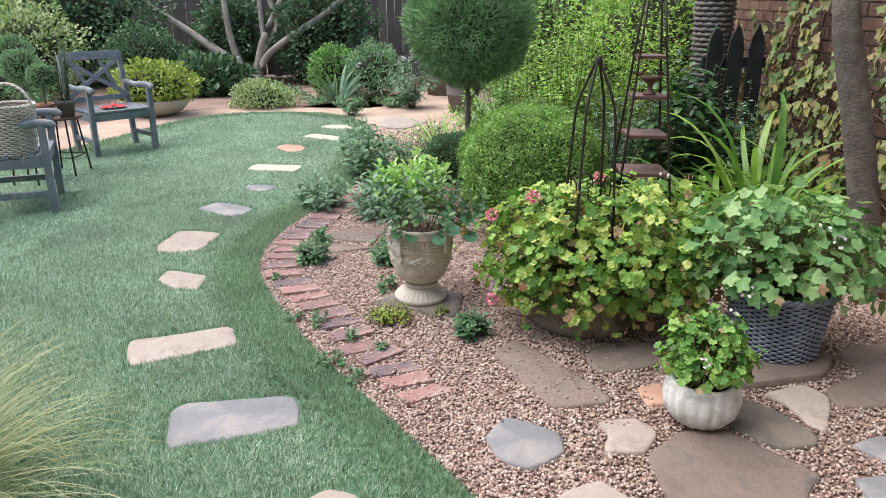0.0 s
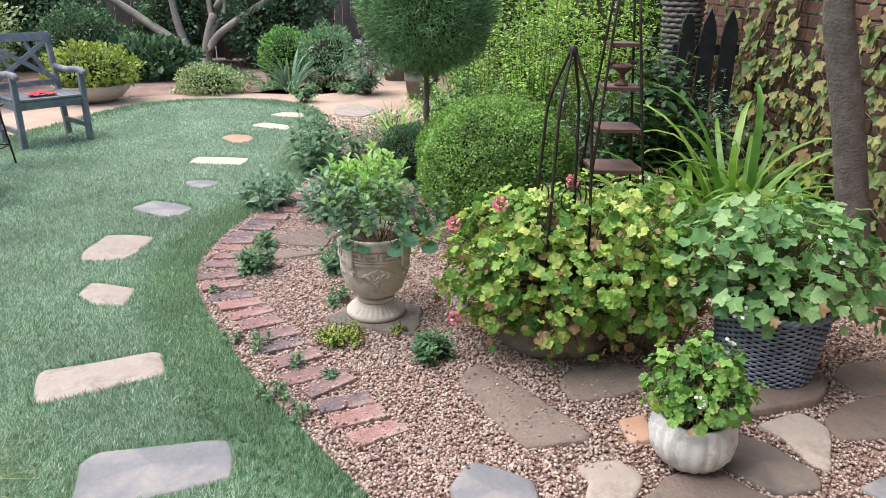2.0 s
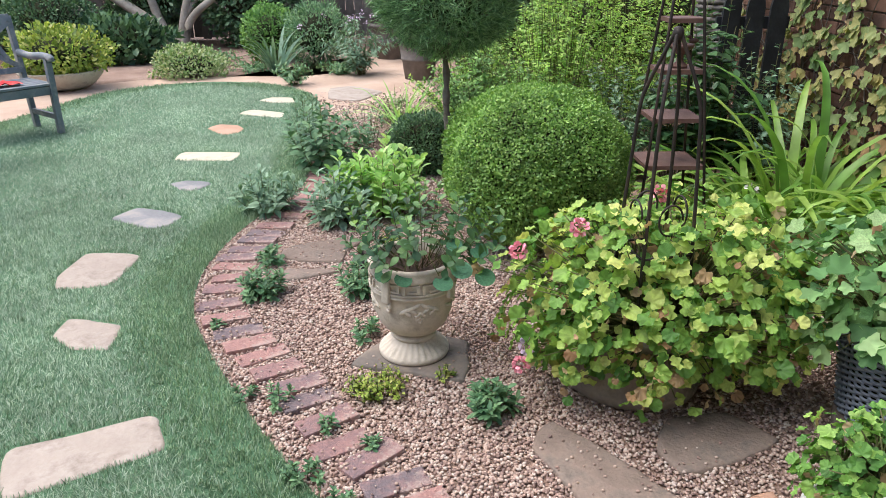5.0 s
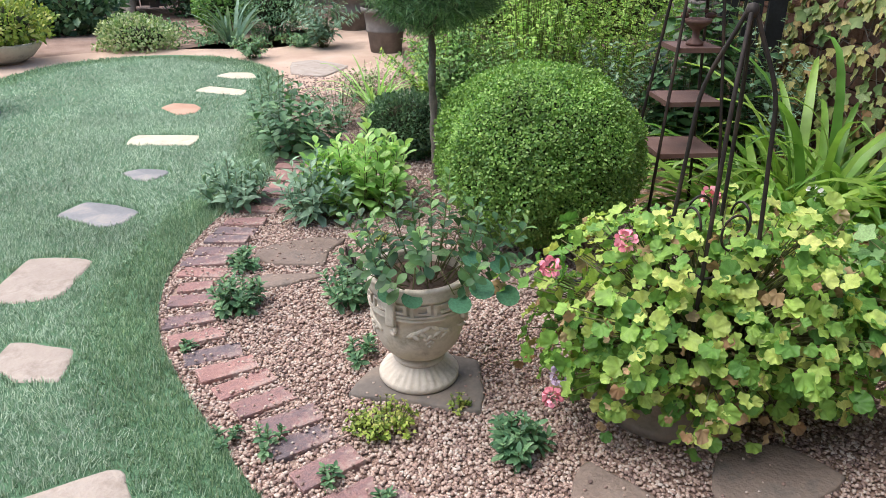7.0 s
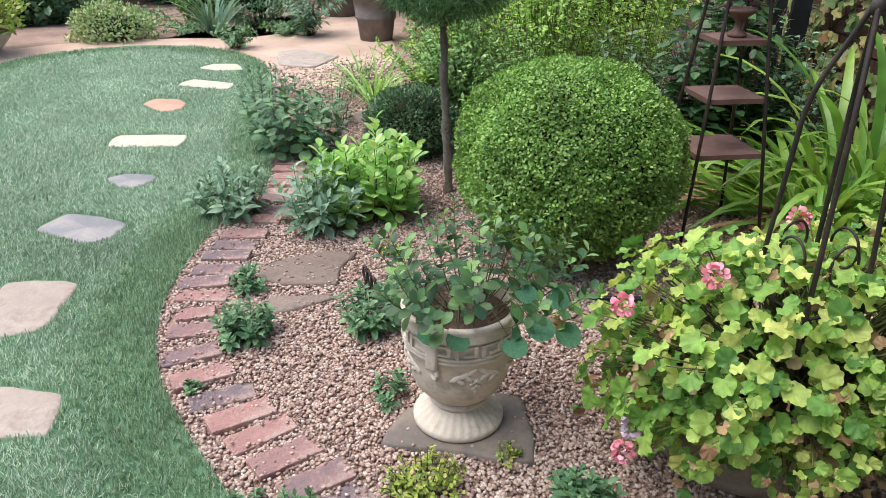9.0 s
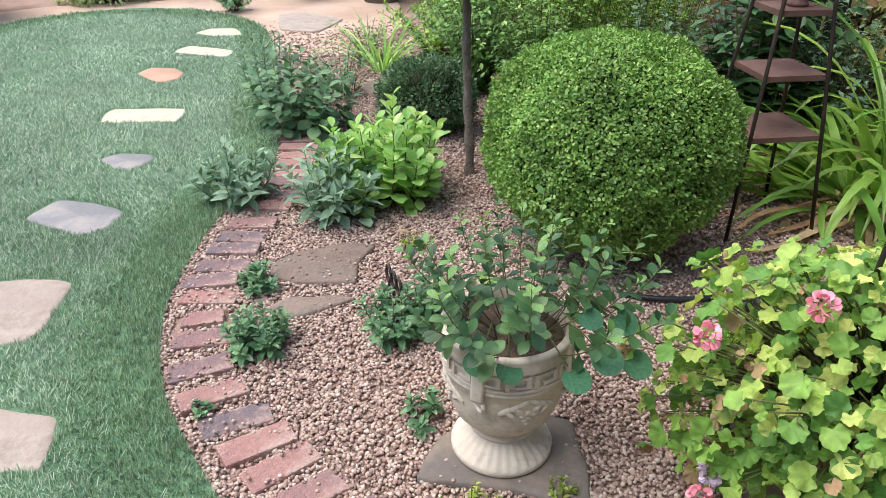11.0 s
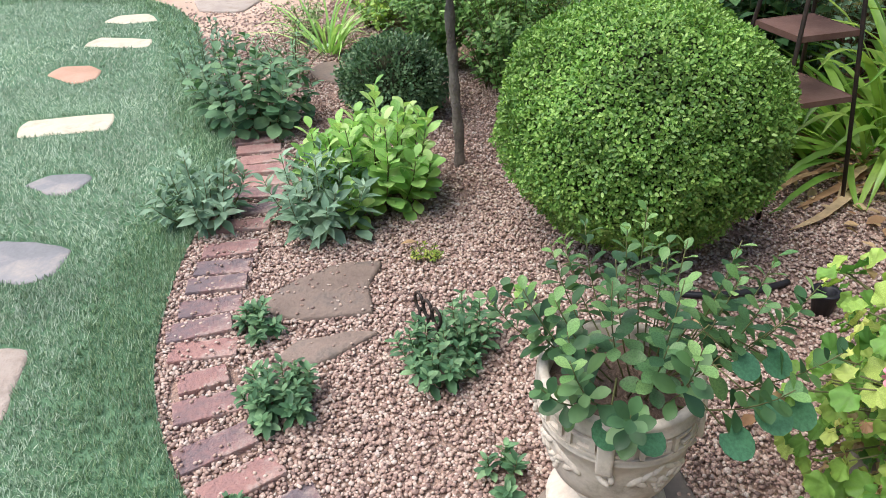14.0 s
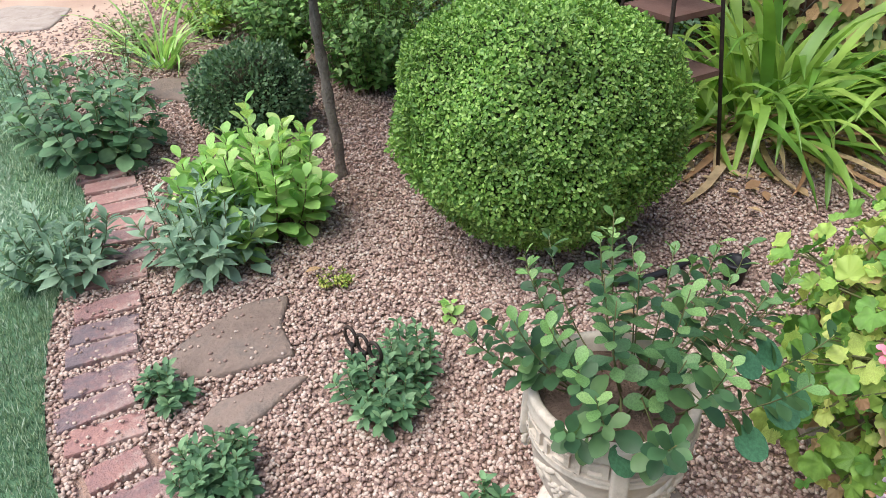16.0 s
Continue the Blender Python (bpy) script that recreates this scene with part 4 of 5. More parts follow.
def wicker(name, at, r0, r1, h, material, label, rows=16, stakes=30, handle=False, base_z=0.0):
    """A woven basket: upright stakes with strands passing in front of and behind them."""
    ob = thing(name, at, label, "basket")
    weave = Geo()
    n = stakes * 4
    a = np.arange(n + 1) / n * 2 * math.pi
    for k in range(rows):
        z = (k + 0.5) / rows * h
        r = r0 + (r1 - r0) * z / h
        wob = 0.006 * np.sign(np.cos(a * stakes / 2 + math.pi * k)) * np.abs(np.cos(a * stakes / 2)) ** 0.5
        weave.tube(np.c_[(r + wob) * np.cos(a), (r + wob) * np.sin(a), np.full(n + 1, z)], h / rows * 0.46, 5)
    part("weave", weave, material, ob)
    st = Geo()
    for k in range(stakes):
        t = (k + 0.5) / stakes * 2 * math.pi
        st.tube([(r0 * math.cos(t), r0 * math.sin(t), 0), (r1 * math.cos(t), r1 * math.sin(t), h)], 0.004, 5)
    part("stakes", st, material, ob)
    rim = Geo()
    for ph in (0, math.pi):
        rim.tube(np.c_[(r1 + 0.006 * np.cos(a * 20 + ph)) * np.cos(a), (r1 + 0.006 * np.cos(a * 20 + ph)) * np.sin(a), h + 0.006 * np.sin(a * 20 + ph)], 0.008, 6)
    part("rim", rim, material, ob)
    # closed lining in the painted inner-shade colour, darkening gaps between the strands
    part("shade_lining", Geo().lathe([(0, 0.004), (r0 - 0.01, 0.004), (r1 - 0.012, h - 0.03), (0, h - 0.04)], 30), M_CORE, ob)
    if handle:
        hg = Geo()
        for ph in (0, math.pi):
            t = np.linspace(0, math.pi, 25)
            hg.tube(np.c_[r1 * np.cos(t), 0.008 * np.cos(t * 14 + ph), h + 0.15 * np.sin(t) + 0.006 * np.sin(t * 14 + ph)], 0.009, 6)
        part("handle", hg, material, ob)
    return ob


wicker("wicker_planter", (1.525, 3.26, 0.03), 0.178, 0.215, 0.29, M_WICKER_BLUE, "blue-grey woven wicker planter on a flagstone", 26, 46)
ger3 = thing("scented_geranium", (1.525, 3.28, 0.3), "sprawling grey-green scented geranium in the blue wicker planter", "geranium")
mound(ger3, (0.02, 0.04, 0.13), (0.45, 0.34, 0.26), 820, 0.068, L_GERDARK, LOBED, low=-0.42, dry=0.05)
for fx, fy, fz in ((0.05, -0.2, 0.33), (0.1, -0.24, 0.29), (-0.25, -0.3, 0.1)):
    flowers(ger3, (fx, fy, fz), 0.025, 8, M_BUD)

# ---- clipped box ball, small box ball, juniper standard ----
ball = thing("boxwood_ball", (0.545, 4.89, 0), "large clipped boxwood ball with small glossy green leaves", "topiary")
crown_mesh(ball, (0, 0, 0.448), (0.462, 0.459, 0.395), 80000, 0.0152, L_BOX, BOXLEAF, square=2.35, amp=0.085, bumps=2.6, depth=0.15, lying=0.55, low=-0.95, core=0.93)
part("branchwork", Geo().tube([(0, 0, -0.03), (0, 0, 0.3)], 0.03, 8), M_BARK, ball)
sb = thing("boxwood_ball", (-0.02, 6.47, 0), "small dark clipped boxwood ball beside the juniper stem", "topiary")
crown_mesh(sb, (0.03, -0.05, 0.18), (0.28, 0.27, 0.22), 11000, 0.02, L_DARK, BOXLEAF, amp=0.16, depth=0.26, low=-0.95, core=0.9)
part("branchwork", Geo().tube([(0, 0, -0.03), (0, 0, 0.15)], 0.02, 8), M_BARK, sb)
std = thing("juniper_standard", (0.14, 5.74, 0), "juniper clipped to a globe on a bare stem", "topiary tree")
part("trunk", Geo().tube(catmull([(0.0, -0.03, -0.03), (0.004, -0.02, 0.12), (-0.008, -0.01, 0.3), (-0.01, 0.004, 0.46), (-0.02, 0.0, 0.6), (-0.016, 0.012, 0.75), (-0.022, 0.02, 0.88), (-0.02, 0.02, 1.1)], 3, False), 0.024 + 0.004 * np.sin(np.arange(22) * 2.1) - 0.0003 * np.arange(22), 12), M_BARK, std)
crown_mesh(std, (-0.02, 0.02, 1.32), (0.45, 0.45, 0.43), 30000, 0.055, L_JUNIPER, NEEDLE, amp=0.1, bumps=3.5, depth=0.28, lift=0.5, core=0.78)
br = Geo()
for k in range(9):
    a = k * 0.7
    br.tube([(-0.02, 0.02, 0.86), (-0.02 + 0.12 * math.cos(a), 0.02 + 0.12 * math.sin(a), 0.98), (-0.02 + 0.32 * math.cos(a), 0.02 + 0.32 * math.sin(a), 1.2)], [0.012, 0.008, 0.004], 5)
part("limbs", br, M_BARK, std)


# ---- tiered plant stand and obelisk ----
def etagere():
    ob = thing("tiered_stand", (1.27, 5.04, 0), "tapering black iron plant stand with rusty square shelves", "plant stand")
    top = 1.62
    half = lambda z: 0.19 - 0.15 * z / top
    for sx in (-1, 1):
        for sy in (-1, 1):
            part("leg", Geo().tube([(sx * half(z), sy * half(z), z) for z in (-0.01, 0.6, 1.2, top)], 0.008, 8), M_IRON, ob)
    for z in (0.425, 0.665, 0.905, 1.15):
        h = half(z) - 0.004
        sh = Geo().box((2 * h, 2 * h, 0.008), pose(0, 0, z), 0.002)
        for sx in (-1, 1):
            sh.box((0.006, 2 * h, 0.022), pose(sx * h, 0, z - 0.006))
            sh.box((2 * h, 0.006, 0.022), pose(0, sx * h, z - 0.006))
        part("shelf", sh, M_SHELF, ob, "rusty square shelf", False)
    part("finial", Geo().lathe([(0, top - 0.02), (0.05, top - 0.02), (0.05, top), (0.02, top + 0.02), (0.03, top + 0.05), (0, top + 0.08)], 16), M_IRON, ob)
    small = thing("small_urn", (1.28, 5.03, 0.911), "small rusty iron bird bath urn on a shelf", "ornament")
    part("body", Geo().lathe([(0, 0), (0.04, 0), (0.04, 0.012), (0.018, 0.03), (0.016, 0.06), (0.03, 0.075), (0.062, 0.1), (0.066, 0.115), (0.058, 0.115), (0.03, 0.09), (0, 0.086)], 24), M_SHELF, small)
    for sx, turn in ((-0.062, 20), (0.06, 165)):
        bird = Geo()
        for size, at in (((0.05, 0.026, 0.028), (0, 0, 0.026)), ((0.022, 0.02, 0.02), (0.022, 0, 0.045)), ((0.04, 0.014, 0.007), (-0.038, 0, 0.02)), ((0.014, 0.005, 0.005), (0.036, 0, 0.044))):
            bm = bmesh.new()
            bmesh.ops.create_icosphere(bm, subdivisions=2, radius=0.5)
            bmesh.ops.scale(bm, vec=size, verts=bm.verts)
            bmesh.ops.translate(bm, vec=at, verts=bm.verts)
            bird.take(bm)
        part("perched_ornament", bird, M_SHELF, small, "small rusty iron bird figure").matrix_local = pose(sx, 0, 0.104, 0, 0, turn)


etagere()


def obelisk():
    ob = thing("garden_obelisk", (0.7, 3.42, 0.2), "bent iron rod garden obelisk standing in the geranium planter", "plant support")
    for k in range(4):
        a = math.radians(45 + 90 * k + 12)
        c, s = math.cos(a), math.sin(a)
        pts = [(r * c, r * s, z) for r, z in ((0.13, 0.0), (0.12, 0.35), (0.1, 0.7), (0.085, 0.86), (0.03, 1.0), (0.01, 1.05))]
        part("leg", Geo().tube(catmull(pts, 4, False), 0.006, 8), M_IRON, ob)
        b = a + math.pi / 2
        t = np.linspace(0, 1.5 * math.pi, 16)
        mid = np.array([0.11 * (c + math.cos(b)) / 2, 0.11 * (s + math.sin(b)) / 2, 0.5])
        w = np.array([math.cos(b) - c, math.sin(b) - s, 0]) / 1.414
        part("scroll", Geo().tube(mid + np.outer(np.cos(t) * 0.04, w) + np.outer(np.sin(t), [0, 0, 0.05]), 0.0035, 6), M_IRON, ob)
        part("brace", Geo().tube([(0.118 * c, 0.118 * s, 0.38), (0.118 * math.cos(b), 0.118 * math.sin(b), 0.38)], 0.004, 6), M_IRON, ob)
    part("cap", Geo().lathe([(0, 1.03), (0.014, 1.035), (0.017, 1.05), (0.013, 1.066), (0, 1.07)], 16), M_IRON, ob)


obelisk()


# ---- lily clump, house wall with ivy, gate, leaning tree ----
lily = thing("strap_leaf_clump", (2.02, 5.22, 0), "large clump of arching bright green strap leaves by the wall", "perennial")
straps(lily, (0, 0, 0), 70, 1.0, 0.05, L_LILY, (0.5, 1.15), 1.6, 0.32, "leaf", True)
straps(lily, (-0.15, -0.05, 0), 80, 0.85, 0.046, L_LILY, (0.25, 0.95), 1.1, 0.36, "leaf", True)
straps(lily, (0.3, 0.0, 0), 60, 0.9, 0.048, L_LILY, (0.4, 1.2), 1.4, 0.32, "leaf", True)
straps(lily, (0.12, -0.1, 0), 16, 1.2, 0.055, L_LILY, (1.1, 1.5), 1.25, 0.25, "leaf", True)
straps(lily, (-0.05, -0.05, 0), 60, 0.66, 0.036, L_DRY, (0.0, 0.4), 0.6, 0.42, "withered_leaf", True)
lily2 = thing("strap_leaf_clump", (2.42, 4.55, 0), "smaller strap-leaved clump against the brick wall", "perennial")
straps(lily2, (0, 0, 0), 24, 0.8, 0.06, L_LILY, (0.5, 1.2), 1.5, 0.15, "leaf", True)

WX = 2.64
wall = tagged(part("wall_house", Geo().box((0.2, 9.0, 3.2), pose(WX + 0.112, 3.9, 1.55)), M_MORTAR, None, "", False), "brown brick house wall partly covered with ivy", "wall", kind="structure")
wb = Geo().box((0.03, 0.23, 0.076), None, 0.004).mesh("brick", False)
wb.materials.append(M_WALLBRICK)
far_wall = Geo()
for row in range(24):
    z = 0.045 + row * 0.086
    for col in range(26):
        y = 2.2 + col * 0.24 + (0.12 if row % 2 else 0)
        if 3.9 < y < 6.9 and z < 1.9:
            b = part("brick", wb, M_WALLBRICK, wall)
            b.matrix_world = pose(WX + 0.004 * math.sin(row * 7.1 + col * 3.3), y, z)
        else:
            far_wall.box((0.03, 0.23, 0.076), pose(WX, y, z))
tagged(part("bricks", far_wall, M_WALLBRICK, wall, "", False), kind="stuff")

ivy = thing("ivy", (WX - 0.02, 5.3, 0), "ivy with yellowing autumn leaves climbing the brick wall", "climbing plant")
stem = Geo()
ip, ia, iu, isz = [], [], [], []
for k in range(36):
    p = np.array([-0.015, rng.uniform(-1.3, 1.7), 0.0])
    ang = rng.uniform(-0.5, 0.5)
    pts = []
    for j in range(22):
        pts.append(p.copy())
        ang += rng.normal() * 0.22
        p = p + [rng.normal() * 0.003, math.sin(ang) * 0.085, math.cos(ang) * 0.085]
        if j > 3 and rng.random() < 0.66:
            for m in range(2):
                ip.append(p + [-0.05 - 0.05 * rng.random(), rng.normal() * 0.05, rng.normal() * 0.04])
                ia.append((-0.25, rng.normal() * 0.6, -0.9))
                iu.append((-1, rng.normal() * 0.35, 0.55))
                isz.append(rng.uniform(0.06, 0.125))
    stem.tube(pts, np.linspace(0.005, 0.0025, len(pts)), 5)
part("branchwork", stem, M_BARK, ivy)
leaf_parts(ivy, LOBED, ip, ia, iu, np.array(isz) * 0.9, L_IVY, 280)

gate = thing("metal_gate", (2.06, 6.35, 0), "black garden gate with pointed pickets beside the house", "gate")
for k in range(3):
    x = 0.0 + 0.16 * k
    pk = Geo().add([(x - 0.06, -0.012, 0), (x + 0.06, -0.012, 0), (x + 0.06, -0.012, 1.1), (x + 0.045, -0.012, 1.19), (x, -0.012, 1.3), (x - 0.045, -0.012, 1.19), (x - 0.06, -0.012, 1.1),
                    (x - 0.06, 0.012, 0), (x + 0.06, 0.012, 0), (x + 0.06, 0.012, 1.1), (x + 0.045, 0.012, 1.19), (x, 0.012, 1.3), (x - 0.045, 0.012, 1.19), (x - 0.06, 0.012, 1.1)],
                   [[(0, 1, 2, 3, 4, 5, 6), (13, 12, 11, 10, 9, 8, 7)], [(i, 7 + i, 7 + (i + 1) % 7, (i + 1) % 7) for i in range(7)]])
    part("picket", pk, M_BLACK, gate, "", False)
for z in (0.3, 1.0):
    part("rail", Geo().box((0.5, 0.03, 0.08), pose(0.16, 0.03, z), 0.004), M_BLACK, gate, "", False)
wicker("tall_basket", (2.2, 6.95, 0.0), 0.12, 0.16, 1.75, M_GREY_POT, "tall dark woven vase behind the black gate", 42, 24)

lt = thing("leaning_tree", (2.34, 4.05, 0), "slender leaning tree trunk with smooth dark grey bark", "tree")
part("trunk", Geo().tube(catmull([(0.02, 0, -0.05), (0, 0, 0.05), (-0.08, 0.0, 0.31), (-0.2, 0.0, 0.8), (-0.32, 0.0, 1.22), (-0.38, 0.0, 1.5), (-0.5, 0.1, 2.8)], 4, False), np.linspace(0.084, 0.06, 25), 16), M_BARK, lt)
lb = Geo()
for a, ln in ((0.3, 1.4), (2.2, 1.5), (4.1, 1.3), (5.4, 1.5)):
    lb.tube([(-0.38, 0.2, 2.7), (-0.38 + 0.4 * ln * math.cos(a), 0.2 + 0.4 * ln * math.sin(a), 3.3), (-0.38 + ln * math.cos(a), 0.2 + ln * math.sin(a), 3.8)], [0.05, 0.035, 0.015], 8)
part("limbs", lb, M_BARK, lt)
crown_mesh(lt, (-0.4, 0.3, 4.2), (1.5, 1.4, 0.8), 500, 0.13, L_MID, OVAL, amp=0.4, bumps=2, depth=0.8, core=0)


# ---- garden chairs, tables and what stands on them ----
def garden_chair(at, turn, width, label):
    """A slatted wooden armchair with crossed bars in its back; it faces -y in its own axes."""
    ob = thing("garden_chair", at, label, "garden chair", "grey chairs on the lawn", turn)
    w, d, sh = width / 2, 0.46, 0.42
    for sx in (-1, 1):
        part("leg", Geo().box((0.05, 0.05, 0.63), pose(sx * w, -d / 2, 0.315), 0.005), M_BENCH, ob, "", False)
        part("leg", Geo().box((0.045, 0.055, 0.96), pose(sx * w, d / 2 + 0.06, 0.47, -9, 0, 0), 0.005), M_BENCH, ob, "", False)
        arm = Geo().tube(catmull([(sx * w, d / 2 + 0.05, 0.645), (sx * w, 0.05, 0.632), (sx * w, -0.15, 0.648), (sx * w, -d / 2 - 0.05, 0.642), (sx * w, -d / 2 - 0.075, 0.615)], 4, False), 0.031, 8)
        part("armrest", arm, M_BENCH, ob)
        part("side_rail", Geo().box((0.03, d, 0.07), pose(sx * w, 0, sh - 0.05), 0.004), M_BENCH, ob, "", False)
        part("stretcher", Geo().box((0.03, d, 0.045), pose(sx * w, 0.0, 0.14), 0.004), M_BENCH, ob, "", False)
    part("apron", Geo().box((width, 0.03, 0.07), pose(0, -d / 2 + 0.01, sh - 0.05), 0.004), M_BENCH, ob, "", False)
    part("apron", Geo().box((width, 0.03, 0.07), pose(0, d / 2 - 0.01, sh - 0.05), 0.004), M_BENCH, ob, "", False)
    for k in range(6):
        part("seat_slat", Geo().box((width + 0.03, 0.068, 0.02), pose(0, -d / 2 + 0.02 + k * 0.082, sh), 0.004), M_BENCH, ob, "", False)
    back = pose(0, d / 2 + 0.03, sh + 0.05, -9, 0, 0)
    part("back_rail", Geo().box((width, 0.03, 0.08), back @ pose(0, 0, 0.46), 0.005), M_BENCH, ob, "", False)
    part("back_rail", Geo().box((width, 0.03, 0.05), back @ pose(0, 0, 0.03), 0.005), M_BENCH, ob, "", False)
    part("back_stile", Geo().box((0.03, 0.025, 0.42), back @ pose(0, 0, 0.24), 0.003), M_BENCH, ob, "", False) if width > 0.9 else None
    ang = math.degrees(math.atan2(0.4, width))
    ln = math.hypot(0.4, width) - 0.02
    for s in (-1, 1):
        part("cross_bar", Geo().box((ln, 0.022, 0.042), back @ pose(0, 0.004 * s, 0.245, 0, s * ang, 0), 0.003), M_BENCH, ob, "", False)
        part("cross_bar", Geo().box((ln * 0.52, 0.02, 0.036), back @ pose(s * width * 0.24, 0, 0.245, 0, 90 - ang * 0.75, 0), 0.003), M_BENCH, ob, "", False) if width < 0.9 else None
    return ob


garden_chair((-3.515, 7.61, 0.0), 49.5, 0.6, "weathered blue-grey wooden garden chair with a crossed back")
garden_chair((-3.23, 5.485, 0.0), 115, 0.6, "weathered blue-grey wooden garden chair holding a wicker basket")
cloth = Geo()
bm = bmesh.new()
bmesh.ops.create_grid(bm, x_segments=14, y_segments=10, size=0.5)
for v in bm.verts:
    v.co = Vector((v.co.x * 0.24, v.co.y * 0.15, 0.014 + 0.03 * (0.5 + noise.noise(v.co * 5)) * (1 - abs(v.co.x) * 1.4)))
rag = part("red_cloth", cloth.take(bm), M_RED)
rag.matrix_world = pose(-3.45, 7.53, 0.43, 0, 0, 40)
tagged(rag, "crumpled red cloth lying on the chair seat", "cloth")
wicker("picnic_basket", (-3.13, 5.34, 0.43), 0.135, 0.17, 0.34, M_WICKER_PALE, "pale white-washed wicker basket with a handle on the chair", 24, 30, True)


def wire_table(at, r, h, label):
    ob = thing("wire_table", at, label, "side table", "small metal tables")
    part("tabletop", Geo().lathe([(0, h - 0.012), (r - 0.004, h - 0.012), (r, h - 0.006), (r, h + 0.01), (r - 0.006, h + 0.01), (r - 0.008, h), (0, h)], 32), M_SHELF, ob)
    for k in range(4):
        a = math.radians(45 + 90 * k)
        part("leg", Geo().tube([(r * 0.75 * math.cos(a), r * 0.75 * math.sin(a), h - 0.01), (r * 1.08 * math.cos(a), r * 1.08 * math.sin(a), 0)], 0.0075, 6), M_IRON, ob)
        b = a + math.pi / 2
        part("brace", Geo().tube([(r * math.cos(a), r * math.sin(a), 0.16), (r * math.cos(b), r * math.sin(b), 0.16)], 0.005, 6), M_IRON, ob)
    return ob


wire_table((-3.46, 6.55, 0.0), 0.18, 0.5, "low round iron side table with thin legs")
wire_table((-3.56, 6.17, 0.0), 0.14, 0.45, "round iron side table with a rusty top")


def potted(at, r, h, material, plant, label, plabel):
    p = pot("plant_pot", at, [(r * 0.72, 0), (r * 0.92, h * 0.75), (r * 1.06, h * 0.76), (r * 1.08, h * 0.98), (r * 1.02, h)], material, label, 28)
    top = (at[0], at[1], at[2] + h - 0.035)
    pl = thing("topiary_plant", top, plabel, "potted plant")
    if plant == "globe":
        part("trunk", Geo().tube([(0, 0, -0.02), (0.01, 0, 0.2)], 0.008, 6), M_BARK, pl)
        crown_mesh(pl, (0.01, 0, 0.27), (0.12, 0.12, 0.1), 2600, 0.016, L_SAGE, SMALL, 0.1, 3, 0.25)
    elif plant == "spire":
        stemmy(pl, (0, 0, 0), 0.1, 0.62, 26, 60, 0.024, L_DARK, LANCE, 0.3, 0.1)
    else:
        stemmy(pl, (0, 0, 0), 0.12, 0.34, 18, 40, 0.022, L_SAGE, LANCE, 0.4, 0.1)


potted((-3.38, 6.53, 0.5), 0.08, 0.15, M_GREY_POT, "spire", "dark grey clay pot on a side table", "wispy upright rosemary in a grey pot")
potted((-3.54, 6.5, 0.5), 0.07, 0.12, M_TERRACOTTA, "globe", "terracotta pot on a side table", "little clipped globe topiary in a terracotta pot")
potted((-3.54, 6.17, 0.45), 0.09, 0.12, M_GREY_POT, "wisp", "low grey pot on the rusty side table", "wispy herb in a low grey pot")
potted((-4.35, 7.0, -0.01), 0.16, 0.3, M_TERRACOTTA, "wisp", "terracotta pot behind the chairs", "feathery green herb in a terracotta pot")
for k, (x, y, h) in enumerate(((-4.25, 7.35, 0.85), (-4.85, 7.2, 0.75), (-4.7, 8.0, 0.95), (-5.2, 7.5, 0.6))):
    tp = thing("ball_topiary", (x, y, 0), "grey-green ball topiary on a bare stem", "topiary", "ball topiaries behind the chairs")
    part("trunk", Geo().tube([(0, 0, -0.03), (0.02, 0, h - 0.1)], 0.014, 6), M_BARK, tp)
    crown_mesh(tp, (0.02, 0, h), (0.19, 0.19, 0.16), 3600, 0.02, L_SAGE, SMALL, 0.12, 3, 0.25)

# ---- fence and the beds at the back ----
fence = thing("board_fence", (0, 15.2, 0), "tall weathered dark wooden board fence at the back", "fence")
bd = Geo().box((0.145, 0.022, 2.3), None, 0.003).mesh("board", False)
bd.materials.append(M_FENCE)
for k in range(92):
    b = part("board", bd, M_FENCE, fence)
    b.matrix_local = pose(-10.5 + k * 0.152, 0.012 * (k % 2), 1.13 + 0.02 * math.sin(k * 2.1), 0, 0.4 * math.sin(k * 1.7), 0)
for z in (0.4, 1.9):
    part("rail", Geo().box((14.0, 0.04, 0.09), pose(-3.5, 0.05, z), 0.004), M_FENCE, fence, "", False)
side = thing("board_fence", (-10.2, 5, 0), "tall weathered dark wooden board fence along the side", "fence")
for k in range(110):
    b = part("board", bd, M_FENCE, side)
    b.matrix_local = pose(0.012 * (k % 2), -6.5 + k * 0.152, 1.13, 0, 0, 90)
side2 = thing("board_fence", (3.4, 12, 0), "tall weathered wooden board fence behind the hedge", "fence")
for k in range(40):
    b = part("board", bd, M_FENCE, side2)
    b.matrix_local = pose(0.012 * (k % 2), -2.8 + k * 0.152, 1.13, 0, 0, 90)

cm = thing("crape_myrtle", (-3.95, 13.9, 0), "multi-stemmed tree with smooth pale bark and spreading limbs", "tree")
